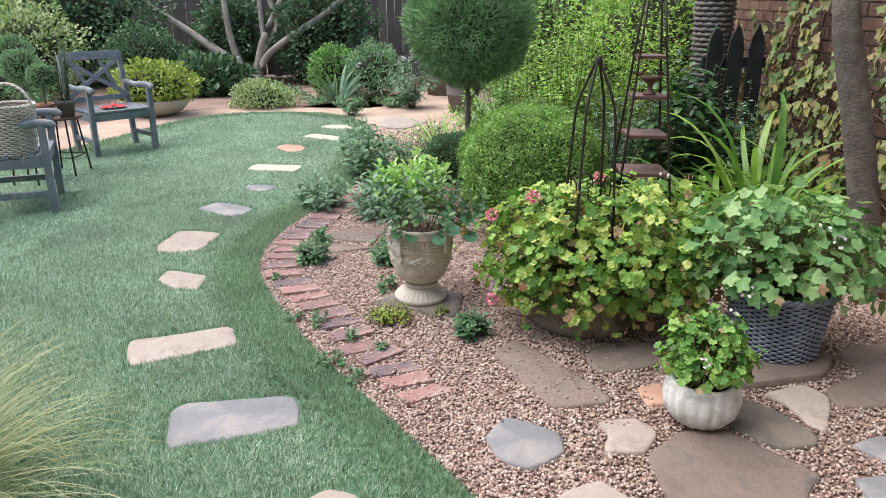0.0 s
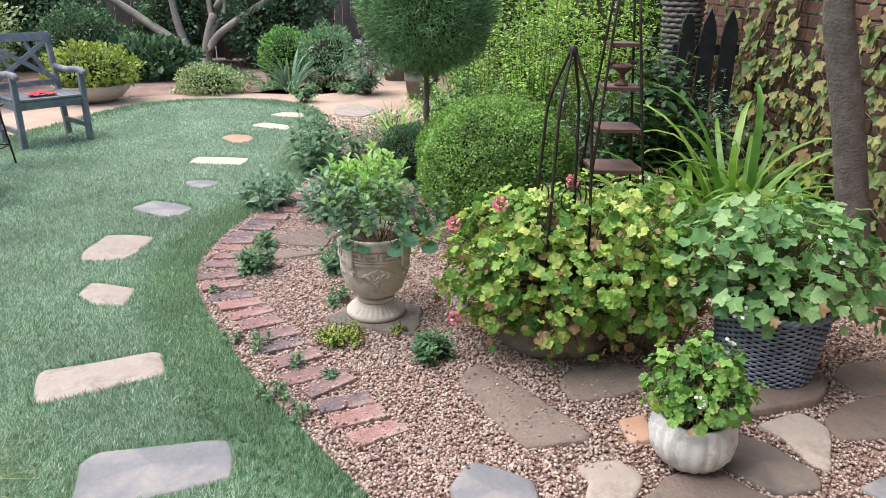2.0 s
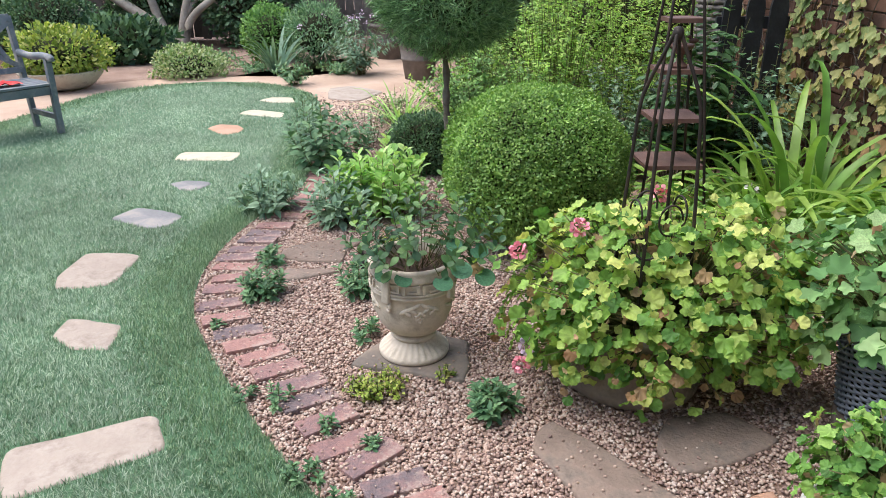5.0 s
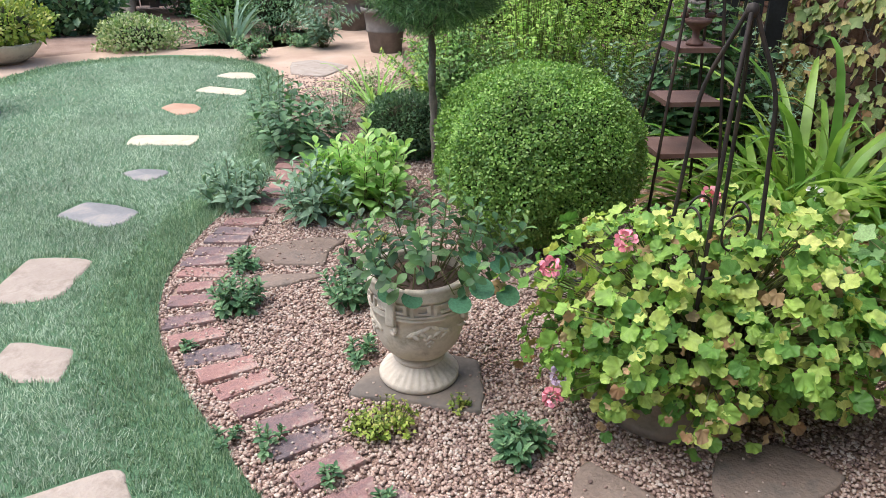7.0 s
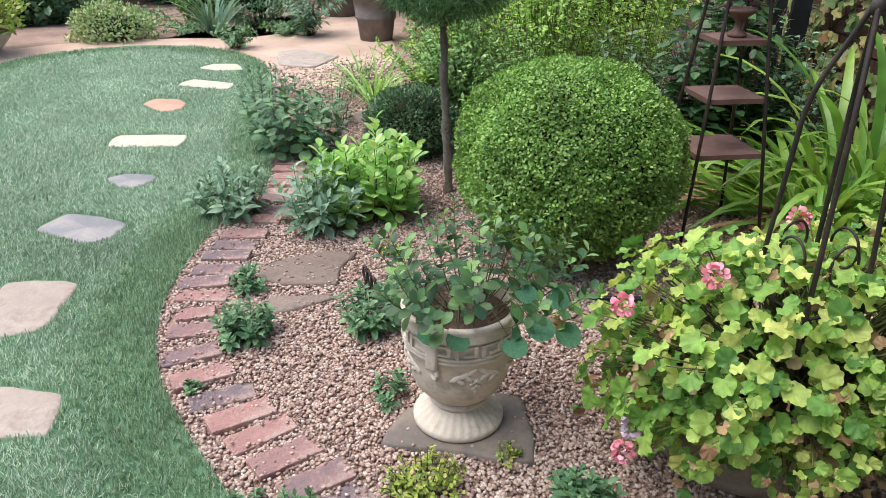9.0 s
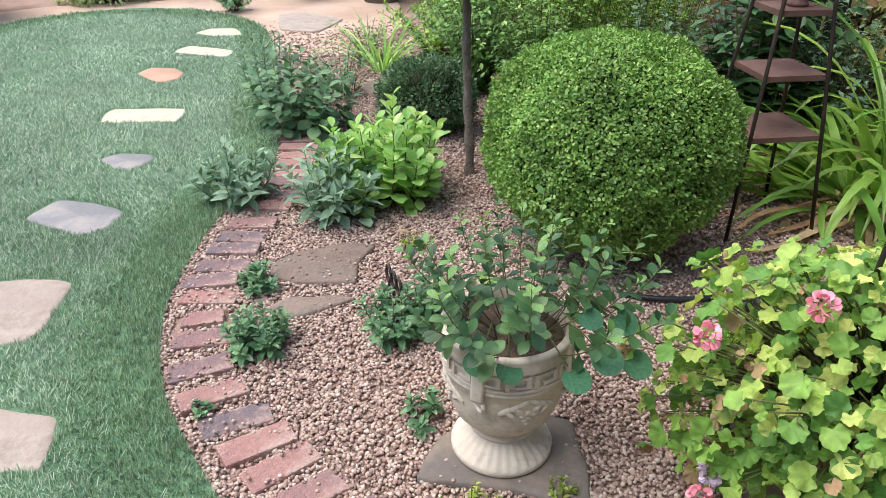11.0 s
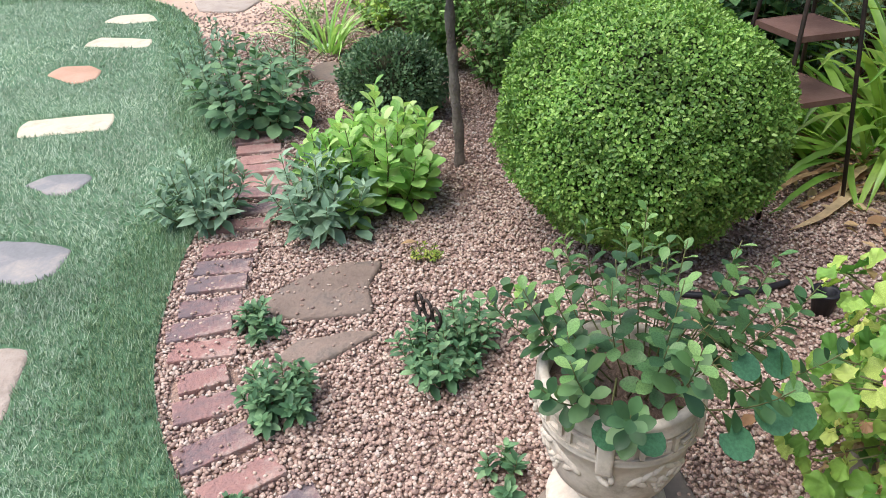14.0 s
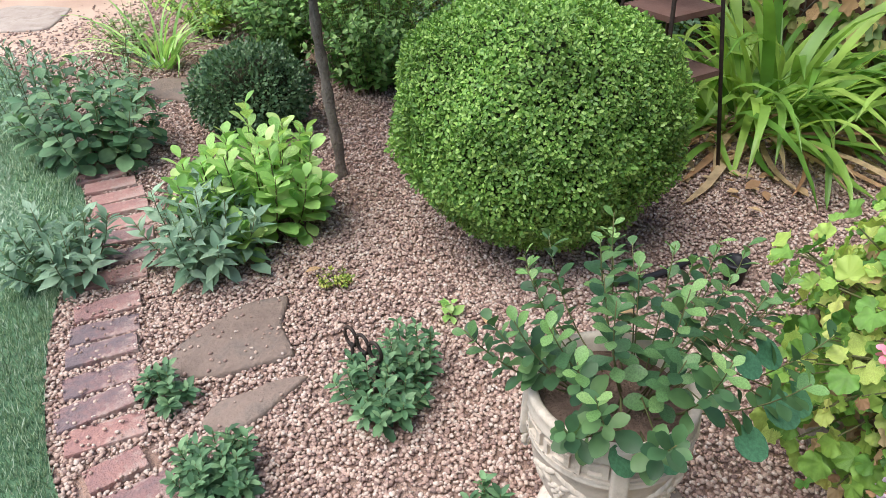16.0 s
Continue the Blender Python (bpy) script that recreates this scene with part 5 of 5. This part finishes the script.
LIMB_LINES = [((0, 0, -0.05), (-0.35, 0, 0.35), (-1.1, 0.1, 0.85), (-2.0, 0.2, 1.45), (-2.8, 0.3, 2.4)), ((-0.05, 0.05, -0.05), (-0.28, 0.1, 0.4), (-0.42, 0.1, 1.1), (-0.5, 0.2, 2.4)),
         ((0.05, 0, -0.05), (0.16, 0.0, 0.45), (0.3, 0, 0.85), (0.62, 0.1, 1.5), (0.9, 0.2, 2.5)), ((0.1, -0.05, -0.05), (0.28, -0.1, 0.4), (0.7, -0.15, 0.75), (1.7, -0.1, 1.4), (2.4, 0, 2.2)),
         ((0.08, 0.1, -0.05), (0.2, 0.2, 0.6), (0.15, 0.3, 1.3), (0.1, 0.5, 2.6)), ((0.16, 0.0, 0.45), (0.5, 0.05, 1.0), (0.35, 0.1, 1.6), (0.4, 0.2, 2.5))]
for k, pts in enumerate(LIMB_LINES):
    c = catmull(pts, 5, False)
    part("limb", Geo().tube(c, np.linspace(0.1 - 0.01 * k, 0.04, len(c)), 10), M_BARK_PALE, cm)
# sparse crown above the view, unseen, added to shade the back beds
crown_mesh(cm, (0, 0.2, 3.6), (3.9, 2.9, 1.2), 900, 0.16, L_MID, OVAL, amp=0.35, bumps=2, depth=0.9, core=0)

bowl = pot("bowl_planter", (-4.1, 9.98, -0.012), [(0.2, 0), (0.34, 0.06), (0.43, 0.16), (0.45, 0.2), (0.46, 0.22), (0.44, 0.225)], M_URN, "wide shallow stone bowl planter at the lawn's edge")
lime = thing("lime_shrub", (-4.1, 9.98, 0.18), "rounded lime and gold leaved shrub in the stone bowl", "shrub")
crown_mesh(lime, (0, 0, 0.2), (0.55, 0.5, 0.3), 2600, 0.06, L_LIME, OVAL, 0.25, 2.5, 0.35, core=0.75)
mound_plant = thing("variegated_mound", (-2.9, 10.8, 0), "low mound of cream and green variegated foliage", "perennial")
crown_mesh(mound_plant, (0, 0, 0.1), (0.45, 0.4, 0.26), 2800, 0.042, L_VARIEGATED, OVAL, 0.25, 2.5, 0.35, low=-0.4, core=0.75)
shrub((-5.2, 12.2), (0.62, 0.55, 0.55), 6000, 0.055, L_DARK, "dense rounded dark green shrub in the back bed", amp=0.2)
shrub((-2.1, 12.1), (0.4, 0.4, 0.4), 4200, 0.045, L_MID, "rounded mid-green shrub near the fence", amp=0.15)
shrub((-1.4, 11.7), (0.45, 0.42, 0.43), 4200, 0.055, L_SAGE, "feathery grey-green shrub near the fence", shape=LANCE, amp=0.3)
shrub((-2.7, 14.2), (0.95, 0.6, 0.95), 6000, 0.09, L_DARK, "dark evergreen shrub against the fence", shape=FARLEAF, amp=0.3)
shrub((-4.5, 14.5), (0.7, 0.5, 0.8), 4000, 0.09, L_DARK, "dark evergreen shrub against the fence", shape=FARLEAF, amp=0.3)
shrub((-7.0, 13.6), (1.5, 0.8, 1.1), 7000, 0.1, L_DARK, "tall dark evergreen shrub by the fence", shape=FARLEAF, amp=0.3)
shrub((-8.6, 12.0), (1.2, 1.0, 1.2), 6000, 0.09, L_BRIGHT, "tall yellow-green shrub in the corner of the garden", shape=FARLEAF, amp=0.3)
shrub((-6.4, 11.0), (0.8, 0.7, 0.75), 4500, 0.07, L_VARIEGATED, "pale flowering shrub with cream and silver leaves", shape=FARLEAF, amp=0.35)
shrub((-8.0, 9.4), (1.0, 0.9, 1.0), 5500, 0.08, L_BRIGHT, "yellow-green leafy shrub at the garden's side", shape=FARLEAF, amp=0.35)
shrub((-7.0, 7.6), (0.8, 0.8, 0.6), 4500, 0.07, L_SAGE, "grey-green shrub behind the chairs", shape=FARLEAF, amp=0.35)
shrub((-5.9, 9.3), (0.7, 0.6, 0.4), 3600, 0.06, L_SAGE, "low grey-green shrub by the gravel path", shape=FARLEAF, amp=0.35)
shrub((-4.2, 12.1), (0.7, 0.4, 0.3), 1800, 0.12, L_DARK, "broad-leaved dark hydrangea under the tree", shape=FARLEAF, amp=0.3, name="hydrangea")
shrub((0.9, 13.2), (1.2, 0.8, 0.9), 5000, 0.09, L_DARK, "dark shrub beyond the gravel path", shape=FARLEAF, amp=0.3)


def perennial(at, spread, height, stems, per, length, material, label, shape=OVAL, name="perennial", **kw):
    ob = thing(name, (*at, -0.005), label, "perennial")
    stemmy(ob, (0, 0, 0), spread, height, stems, per, length, material, shape, **kw)
    return ob


pf = perennial((-0.75, 10.75), 0.5, 0.68, 60, 16, 0.1, L_BLUE, "grey-green perennial clump with pale flower heads", LANCE)
for k in range(14):
    flowers(pf, (rng.normal() * 0.25, rng.normal() * 0.2, rng.uniform(0.55, 0.75)), 0.03, 8, M_LILAC)
iris = thing("iris_clump", (-1.86, 11.0, 0), "clump of grey-green iris leaves", "perennial")
straps(iris, (0, 0, 0), 26, 0.7, 0.045, L_BLUE, (0.7, 1.4), 0.7, 0.12)
perennial((-1.5, 10.05), 0.28, 0.28, 40, 16, 0.05, L_SAGE, "low spreading catmint at the lawn's edge", OVAL, "catmint")
perennial((-1.0, 10.9), 0.4, 0.15, 40, 10, 0.06, L_SAGE, "low ground cover beside the path", OVAL, "ground_cover")
perennial((-2.2, 11.2), 0.5, 0.12, 40, 10, 0.055, L_SAGE, "low grey-green creeping ground cover", OVAL, "ground_cover")
perennial((-3.0, 11.9), 0.8, 0.14, 60, 10, 0.08, L_SAGE, "low green ground cover under the tree", OVAL, "ground_cover")

for x, y, r, h in ((-0.02, 10.45, 0.26, 0.5), (-0.42, 12.3, 0.3, 0.5)):
    pot("planter_pot", (x, y, -0.012), [(r * 0.68, 0), (r * 0.8, h * 0.45), (r * 0.86, h * 0.46), (r * 0.86, h * 0.52), (r * 0.84, h * 0.53), (r * 0.95, h * 0.88), (r * 1.06, h * 0.89), (r * 1.08, h * 0.98), (r, h)], M_GREY_POT, "large dark ribbed planter on the gravel path", 40)
    ob = perennial((x, y), r * 1.3, 0.5, 30, 12, 0.07, L_SAGE, "leafy plant growing in the dark planter", OVAL, "potted_plant")
    ob.location.z = h - 0.06

# hedge on the right
perennial((0.25, 8.15), 0.45, 0.55, 70, 26, 0.045, L_BRIGHT, "fine-leaved bright green shrub by the path", OVAL, "hedge_shrub", low=0.05)
perennial((0.4, 7.1), 0.46, 0.9, 130, 40, 0.048, L_MID, "fine-leaved green hedge shrub", OVAL, "hedge_shrub", low=0.05)
perennial((1.05, 7.2), 0.6, 1.5, 130, 46, 0.045, L_BRIGHT, "tall yellow-green hedge shrub with upright twigs", OVAL, "hedge_shrub", low=0.05, root=0.3)
perennial((0.75, 8.3), 0.7, 1.7, 110, 40, 0.05, L_BRIGHT, "tall sunlit yellow-green hedge shrub", OVAL, "hedge_shrub", low=0.05, root=0.4)
perennial((1.75, 7.5), 0.65, 1.6, 100, 40, 0.05, L_BRIGHT, "tall bright green hedge shrub near the gate", OVAL, "hedge_shrub", low=0.05, root=0.35)
perennial((0.75, 6.65), 0.5, 0.7, 120, 34, 0.048, L_MID, "low dark fine-leaved shrub under the hedge", OVAL, "hedge_shrub", low=0.05, root=0.2)
perennial((1.3, 6.3), 0.5, 0.75, 100, 34, 0.048, L_DARK, "low dark fine-leaved shrub under the hedge", OVAL, "hedge_shrub", low=0.05, root=0.2)
perennial((1.78, 6.0), 0.42, 1.25, 60, 16, 0.12, L_ROSE, "large-leaved green plant behind the iron stand", OVAL, "hydrangea", root=0.2)
perennial((2.2, 5.95), 0.4, 0.85, 50, 20, 0.06, L_BLUE, "blue-green leafy shrub before the black gate", OVAL, "shrub", root=0.15)
shrub((2.2, 9.2), (1.0, 0.8, 1.0), 6000, 0.07, L_BRIGHT, "tall sunlit shrub beyond the gate", shape=FARLEAF, amp=0.3)
shrub((1.2, 10.4), (1.1, 0.9, 1.0), 6000, 0.08, L_MID, "tall green shrub beyond the hedge", shape=FARLEAF, amp=0.3)

# ---- plants along the brick edging ----
def clump(at, spread, height, stems, per, length, material, label, shape, name="perennial", **kw):
    ob = thing(name, (*at, -0.005), label, "perennial")
    shoots(ob, (0, 0, 0), spread, height, stems, per, length, material, shape, **kw)
    return ob


clump((-0.29, 5.5), 0.3, 0.44, 30, 20, 0.1, L_SEDUM, "bright light green sedum clump with fleshy leaves", OBOVATE, "sedum", start=0.12, root=0.17, thick=0.004, rise=0.75, limit=120)
clump((-0.53, 5.34), 0.22, 0.32, 20, 15, 0.1, L_BLUE, "grey-green lance-leaved perennial beside the sedum", BROADLANCE, start=0.15, root=0.1, rise=0.6, limit=80)
clump((-0.97, 5.54), 0.21, 0.25, 20, 14, 0.085, L_BLUE, "grey-green perennial over the lawn's edge", BROADLANCE, start=0.15, root=0.08, rise=0.6, limit=80)
clump((-0.7, 6.5), 0.32, 0.45, 24, 15, 0.1, L_MINT, "dark leafy perennial clump on the brick edging", OBOVATE, start=0.15, root=0.14, rise=0.45, limit=80)
clump((-0.9, 6.95), 0.2, 0.46, 20, 18, 0.075, L_BLUE, "tall thin grey-green perennial at the lawn's edge", BROADLANCE, start=0.2, root=0.1, rise=0.7)
perennial((-0.47, 7.15), 0.25, 0.42, 26, 18, 0.05, L_SAGE, "fine-leaved green perennial behind the sedum", LANCE, root=0.1)
perennial((-0.25, 8.0), 0.3, 0.32, 30, 18, 0.04, L_VARIEGATED, "pale fine-leaved perennial near the path", OVAL, root=0.1)
daylily = thing("daylily", (-0.17, 7.62, 0), "clump of thin arching green grassy leaves", "perennial")
straps(daylily, (0, 0, 0), 40, 0.6, 0.02, L_SEDUM, (0.5, 1.3), 0.9, 0.08)
MINT = [(-0.33, 4.38, 0.12, 0.15, 34), (-0.2, 4.46, 0.08, 0.2, 16), (-0.78, 4.36, 0.1, 0.13, 32), (-0.81, 4.74, 0.075, 0.08, 12), (0.18, 3.38, 0.085, 0.12, 24), (-0.92, 4.05, 0.03, 0.04, 4),
        (-0.3, 2.92, 0.05, 0.05, 7), (-0.42, 3.06, 0.06, 0.06, 9), (-0.69, 3.5, 0.05, 0.05, 6), (-0.56, 3.46, 0.05, 0.08, 7), (-0.22, 3.2, 0.03, 0.04, 4), (-0.29, 3.93, 0.075, 0.07, 7), (-0.37, 3.3, 0.03, 0.06, 4)]
for x, y, sp, h, n in MINT:
    clump((x, y), sp * 1.1, h, max(3, n * 2 // 3), 14, 0.046 if sp > 0.06 else 0.03, L_MINT, "small green mint-like plant growing in the gravel" if sp > 0.06 else "tiny green weed sprouting between the bricks", TOOTHED, "mint" if sp > 0.06 else "weed", start=0.2, root=sp * 0.6, thick=0.0018, rise=0.6)
perennial((-0.22, 3.52), 0.13, 0.09, 40, 12, 0.022, L_LIME, "low yellow-green creeping plant before the urn", OVAL, "ground_cover", root=0.1)
perennial((0.03, 3.59), 0.05, 0.06, 10, 10, 0.018, L_LIME, "small yellow-green sprout in the gravel", OVAL, "weed", root=0.03)
perennial((-0.2, 4.98), 0.07, 0.06, 14, 8, 0.02, L_LIME, "small reddish-green sprout in the gravel", OVAL, "weed", root=0.05)
perennial((0.02, 4.62), 0.025, 0.06, 3, 4, 0.05, L_SEDUM, "single bright green seedling in the gravel", OVAL, "weed", root=0.01)

scroll = thing("iron_scroll", (-0.325, 4.49, 0), "small rusty wrought-iron scroll edging stuck in the gravel", "garden edging", turn=-74)
for k in range(3):
    t = np.linspace(-0.5 * math.pi, 1.6 * math.pi, 20)
    part("loop", Geo().tube(np.c_[(k - 1) * 0.05 + 0.024 * np.cos(t), np.zeros(20), 0.135 + 0.03 * np.sin(t)], 0.0055, 6), M_IRON, scroll)
    part("rod", Geo().tube([((k - 1) * 0.05, 0, -0.02), ((k - 1) * 0.05, 0, 0.11)], 0.0055, 6), M_IRON, scroll)
part("rail", Geo().tube([(-0.07, 0, 0.07), (0.07, 0, 0.07)], 0.005, 6), M_IRON, scroll)

hose = part("irrigation_pipe", Geo().tube(catmull([(0.5, 4.5, 0.004), (0.62, 4.44, 0.012), (0.76, 4.42, 0.012), (0.9, 4.44, 0.004)], 5, False), 0.011, 8), M_BLACK)
tagged(hose, "short black irrigation pipe lying under the boxwood", "pipe")
np_ = pot("nursery_pot", (0.9, 4.28, -0.005), [(0.03, 0), (0.042, 0.07), (0.046, 0.075), (0.044, 0.08)], M_BLACK, "small black plastic nursery pot in the gravel", 20)

grass = thing("feather_grass", (-1.5, 1.92, 0), "big tuft of pale feathery ornamental grass", "ornamental grass")
straps(grass, (0, 0, 0), 1300, 0.82, 0.004, L_GRASS, (0.5, 1.45), 1.0, 0.16, "grass_blades")

# ---- turf fibres ----
BLADE = ([(-0.065, 0, 0), (0.065, 0, 0), (0.025, 1, 0.0), (-0.025, 1, 0.0)], [[(0, 1, 2, 3)]])


def scatter(x0, x1, y0, y1, per_m2):
    n = int((x1 - x0) * (y1 - y0) * per_m2)
    return np.c_[rng.uniform(x0, x1, n), rng.uniform(y0, y1, n)]


def clear_of(xy, outlines, d):
    keep = np.ones(len(xy), dtype=bool)
    for o in outlines:
        lo, hi = o.min(0) - 0.1, o.max(0) + 0.1
        near = (xy > lo).all(1) & (xy < hi).all(1) & keep
        idx = np.nonzero(near)[0]
        keep[idx[inside(grown(o, d), xy[idx])]] = False
    return xy[keep]


def near_edge(xy, d):
    """How near the points lie to the rim of the lawn: 1 at the rim, 0 from d on."""
    q = np.roll(LAWN, -1, 0)
    best = np.full(len(xy), 9.0)
    for p0, p1 in zip(LAWN, q):
        w = p1 - p0
        t = np.clip(((xy - p0) @ w) / (w @ w + 1e-9), 0, 1)
        best = np.minimum(best, np.linalg.norm(xy - p0 - t[:, None] * w, axis=1))
    return np.clip(1 - best / d, 0, 1)


def turf(xy, length, width, name, flat=0.0):
    xy = xy[inside(LAWN, xy)]
    xy = clear_of(xy, STEPS, 0.002 + 5 * flat * width)
    tuft = np.array([noise.noise(Vector((x * 34, y * 34, 9))) for x, y in xy])
    keep = rng.random(len(xy)) < 1.0 + 1.3 * np.minimum(tuft, 0.1)
    xy, tuft = xy[keep], tuft[keep]
    n = len(xy)
    rim = near_edge(xy, 0.34)
    beside = np.zeros(n)
    for o in STEPS:
        beside[inside(grown(o, 0.03), xy)] = 1
    grain = np.array([noise.noise(Vector((x * 2.2, y * 2.2, 0))) * 2.4 + noise.noise(Vector((x * 22, y * 22, 3))) * 1.8 for x, y in xy])
    turned = rng.random(n) < np.clip(2.2 * rim + 0.7 * grain * rim + 0.12, 0, 0.92)
    a = np.where(turned, rng.normal(size=n) * 0.9 - 1.0, 0.75 * grain + rng.normal(size=n) * 1.15 + 1.7)
    lean = rng.uniform(0.2 + 0.6 * flat, 1.5 + flat, n) * (1 - 0.6 * np.maximum(np.minimum(rim * 1.6, 1), beside))
    along = np.c_[np.cos(a) * lean, np.sin(a) * lean, np.full(n, 0.8)]
    up = np.c_[-np.cos(a) * 0.5 + rng.normal(size=n) * 0.4, -np.sin(a) * 0.5 + rng.normal(size=n) * 0.4, np.ones(n)]
    size = length * rng.uniform(0.6, 1.2, n) * (1 + 0.5 * tuft + 0.3 * rim)
    s = np.c_[np.full(n, width / 0.13) * rng.uniform(0.7, 1.2, n), size, size]
    g = Geo().put(*BLADE, np.c_[xy, np.full(n, -0.006)], along, up, s)
    tagged(part(name, g, L_TURF), "short artificial turf fibres of the lawn", "artificial grass", kind="stuff")


turf(np.concatenate([scatter(-2.6, 0.9, 1.3, 5.6, 27000)]), 0.021, 0.0031, "turf_pile")
turf(np.concatenate([scatter(-4.8, -2.6, 1.5, 7.0, 9000), scatter(-2.6, -0.8, 5.6, 7.6, 14000)]), 0.022, 0.0042, "turf_pile", 0.35)
turf(np.concatenate([scatter(-2.6, -0.8, 7.6, 10.2, 6500), scatter(-4.5, -2.6, 7.0, 10.2, 5000)]), 0.022, 0.006, "turf_pile", 0.5)

# ---- pea gravel ----
bm = bmesh.new()
bmesh.ops.create_icosphere(bm, subdivisions=1, radius=0.5)
ICO = ([v.co[:] for v in bm.verts], [[[v.index for v in fc.verts] for fc in bm.faces]])
bm.free()
OCT = ([(0.5, 0, 0), (-0.5, 0, 0), (0, 0.5, 0), (0, -0.5, 0), (0, 0, 0.5), (0, 0, -0.5)], [[(0, 2, 4), (2, 1, 4), (1, 3, 4), (3, 0, 4), (2, 0, 5), (1, 2, 5), (3, 1, 5), (0, 3, 5)]])
RECTS = []
for x, y, a in BRICKS:
    c, s = math.cos(radians(a)), math.sin(radians(a))
    RECTS.append(np.array([(x + c * u - s * v, y + s * u + c * v) for u, v in ((-0.1, -0.044), (0.1, -0.044), (0.1, 0.044), (-0.1, 0.044))]))


def gravel(xy, shape, size, name):
    xy = xy[inside(BED, xy) & ~inside(LAWN, xy)]
    xy = clear_of(xy, FLAGS, -0.012)
    xy = clear_of(xy, RECTS, -0.002)
    n = len(xy)
    s = size * rng.uniform(0.6, 1.35, (n, 1)) * np.c_[rng.uniform(0.75, 1.1, n), rng.uniform(0.9, 1.4, n), rng.uniform(0.55, 0.8, n)]
    z = -0.014 + s[:, 2] * 0.3 + rng.random(n) * 0.007
    a = rng.uniform(0, 2 * math.pi, n)
    along = np.c_[np.cos(a), np.sin(a), rng.normal(size=n) * 0.25]
    g = Geo().put(*shape, np.c_[xy, z], along, np.c_[rng.normal(size=(n, 2)) * 0.3, np.ones(n)], s)
    tagged(part(name, g, M_PEBBLE), "loose pink and tan pea gravel", "gravel", kind="stuff")


gravel(scatter(-1.3, 0.6, 2.0, 5.4, 13500), ICO, 0.0122, "pea_gravel")
gravel(np.concatenate([scatter(0.6, 2.2, 1.8, 5.4, 8500), scatter(-1.2, 0.9, 5.4, 7.2, 7500)]), OCT, 0.015, "pea_gravel")
far = scatter(-1.2, 0.6, 7.2, 9.8, 2600)
gravel(far[rng.random(len(far)) > (far[:, 1] - 7.5) / 2.1], OCT, 0.022, "pea_gravel")

spill = scatter(-1.1, 0.9, 2.6, 5.6, 1100)
on = np.zeros(len(spill), dtype=bool)
for o in FLAGS + RECTS:
    on |= inside(o, spill)
spill = spill[on & (rng.random(len(spill)) < 0.42)]
edge = scatter(-1.15, 0.15, 2.7, 5.6, 5200)
at_rim = np.zeros(len(edge), dtype=bool)
for o in RECTS:
    c = o.mean(0)
    at_rim |= inside(c + (o - c) * 1.02, edge) & ~inside(c + (o - c) * [0.86, 0.8], edge)
edge = edge[at_rim & (np.array([noise.noise(Vector((x * 9, y * 9, 4))) for x, y in edge]) + rng.random(len(edge)) > 0.55)]
spill = np.concatenate([spill, edge])
n = len(spill)
s = 0.012 * rng.uniform(0.5, 1.1, (n, 1)) * np.c_[np.ones(n), rng.uniform(1, 1.4, n), np.full(n, 0.65)]
a = rng.uniform(0, 6.3, n)
g = Geo().put(*ICO, np.c_[spill, np.full(n, 0.008)], np.c_[np.cos(a), np.sin(a), np.zeros(n)], np.tile([0, 0, 1.0], (n, 1)), s)
tagged(part("scattered_pebbles", g, M_PEBBLE), "single pebbles strewn over the bricks and flagstones", "gravel", kind="stuff")

# ---- fallen leaves ----
litter = scatter(1.3, 2.6, 4.55, 6.2, 220)
n = len(litter)
a = rng.uniform(0, 6.3, n)
g = Geo().put(*OVAL, np.c_[litter, rng.uniform(0.004, 0.025, n)], np.c_[np.cos(a), np.sin(a), rng.normal(size=n) * 0.25], np.c_[rng.normal(size=(n, 2)) * 0.4, np.ones(n)], rng.uniform(0.03, 0.08, n))
tagged(part("leaf_litter", g, L_DRY), "brown dead leaves lying under the strap-leaved clump", "leaf litter", kind="stuff")
for k, (x, y, a) in enumerate(((-0.38, 5.12, 20), (-0.22, 5.06, 80), (0.12, 4.55, 140), (1.5, 4.7, 30), (1.9, 4.5, 200), (0.35, 3.9, 300), (0.5, 4.3, 60), (1.3, 4.5, 10))):
    lf = part("fallen_leaf", Geo().put(*OVAL, [(0, 0, 0)], [(0, 1, 0.06)], [(0.1, 0, 1)], [0.06 if k else 0.11]), L_DRY if k else L_BLUE)
    lf.matrix_world = pose(x, y, 0.022, 0, 0, a)
    tagged(lf, "dry brown leaf fallen on the gravel" if k else "grey-green leaf fallen on a flagstone", "leaf", "fallen leaves")
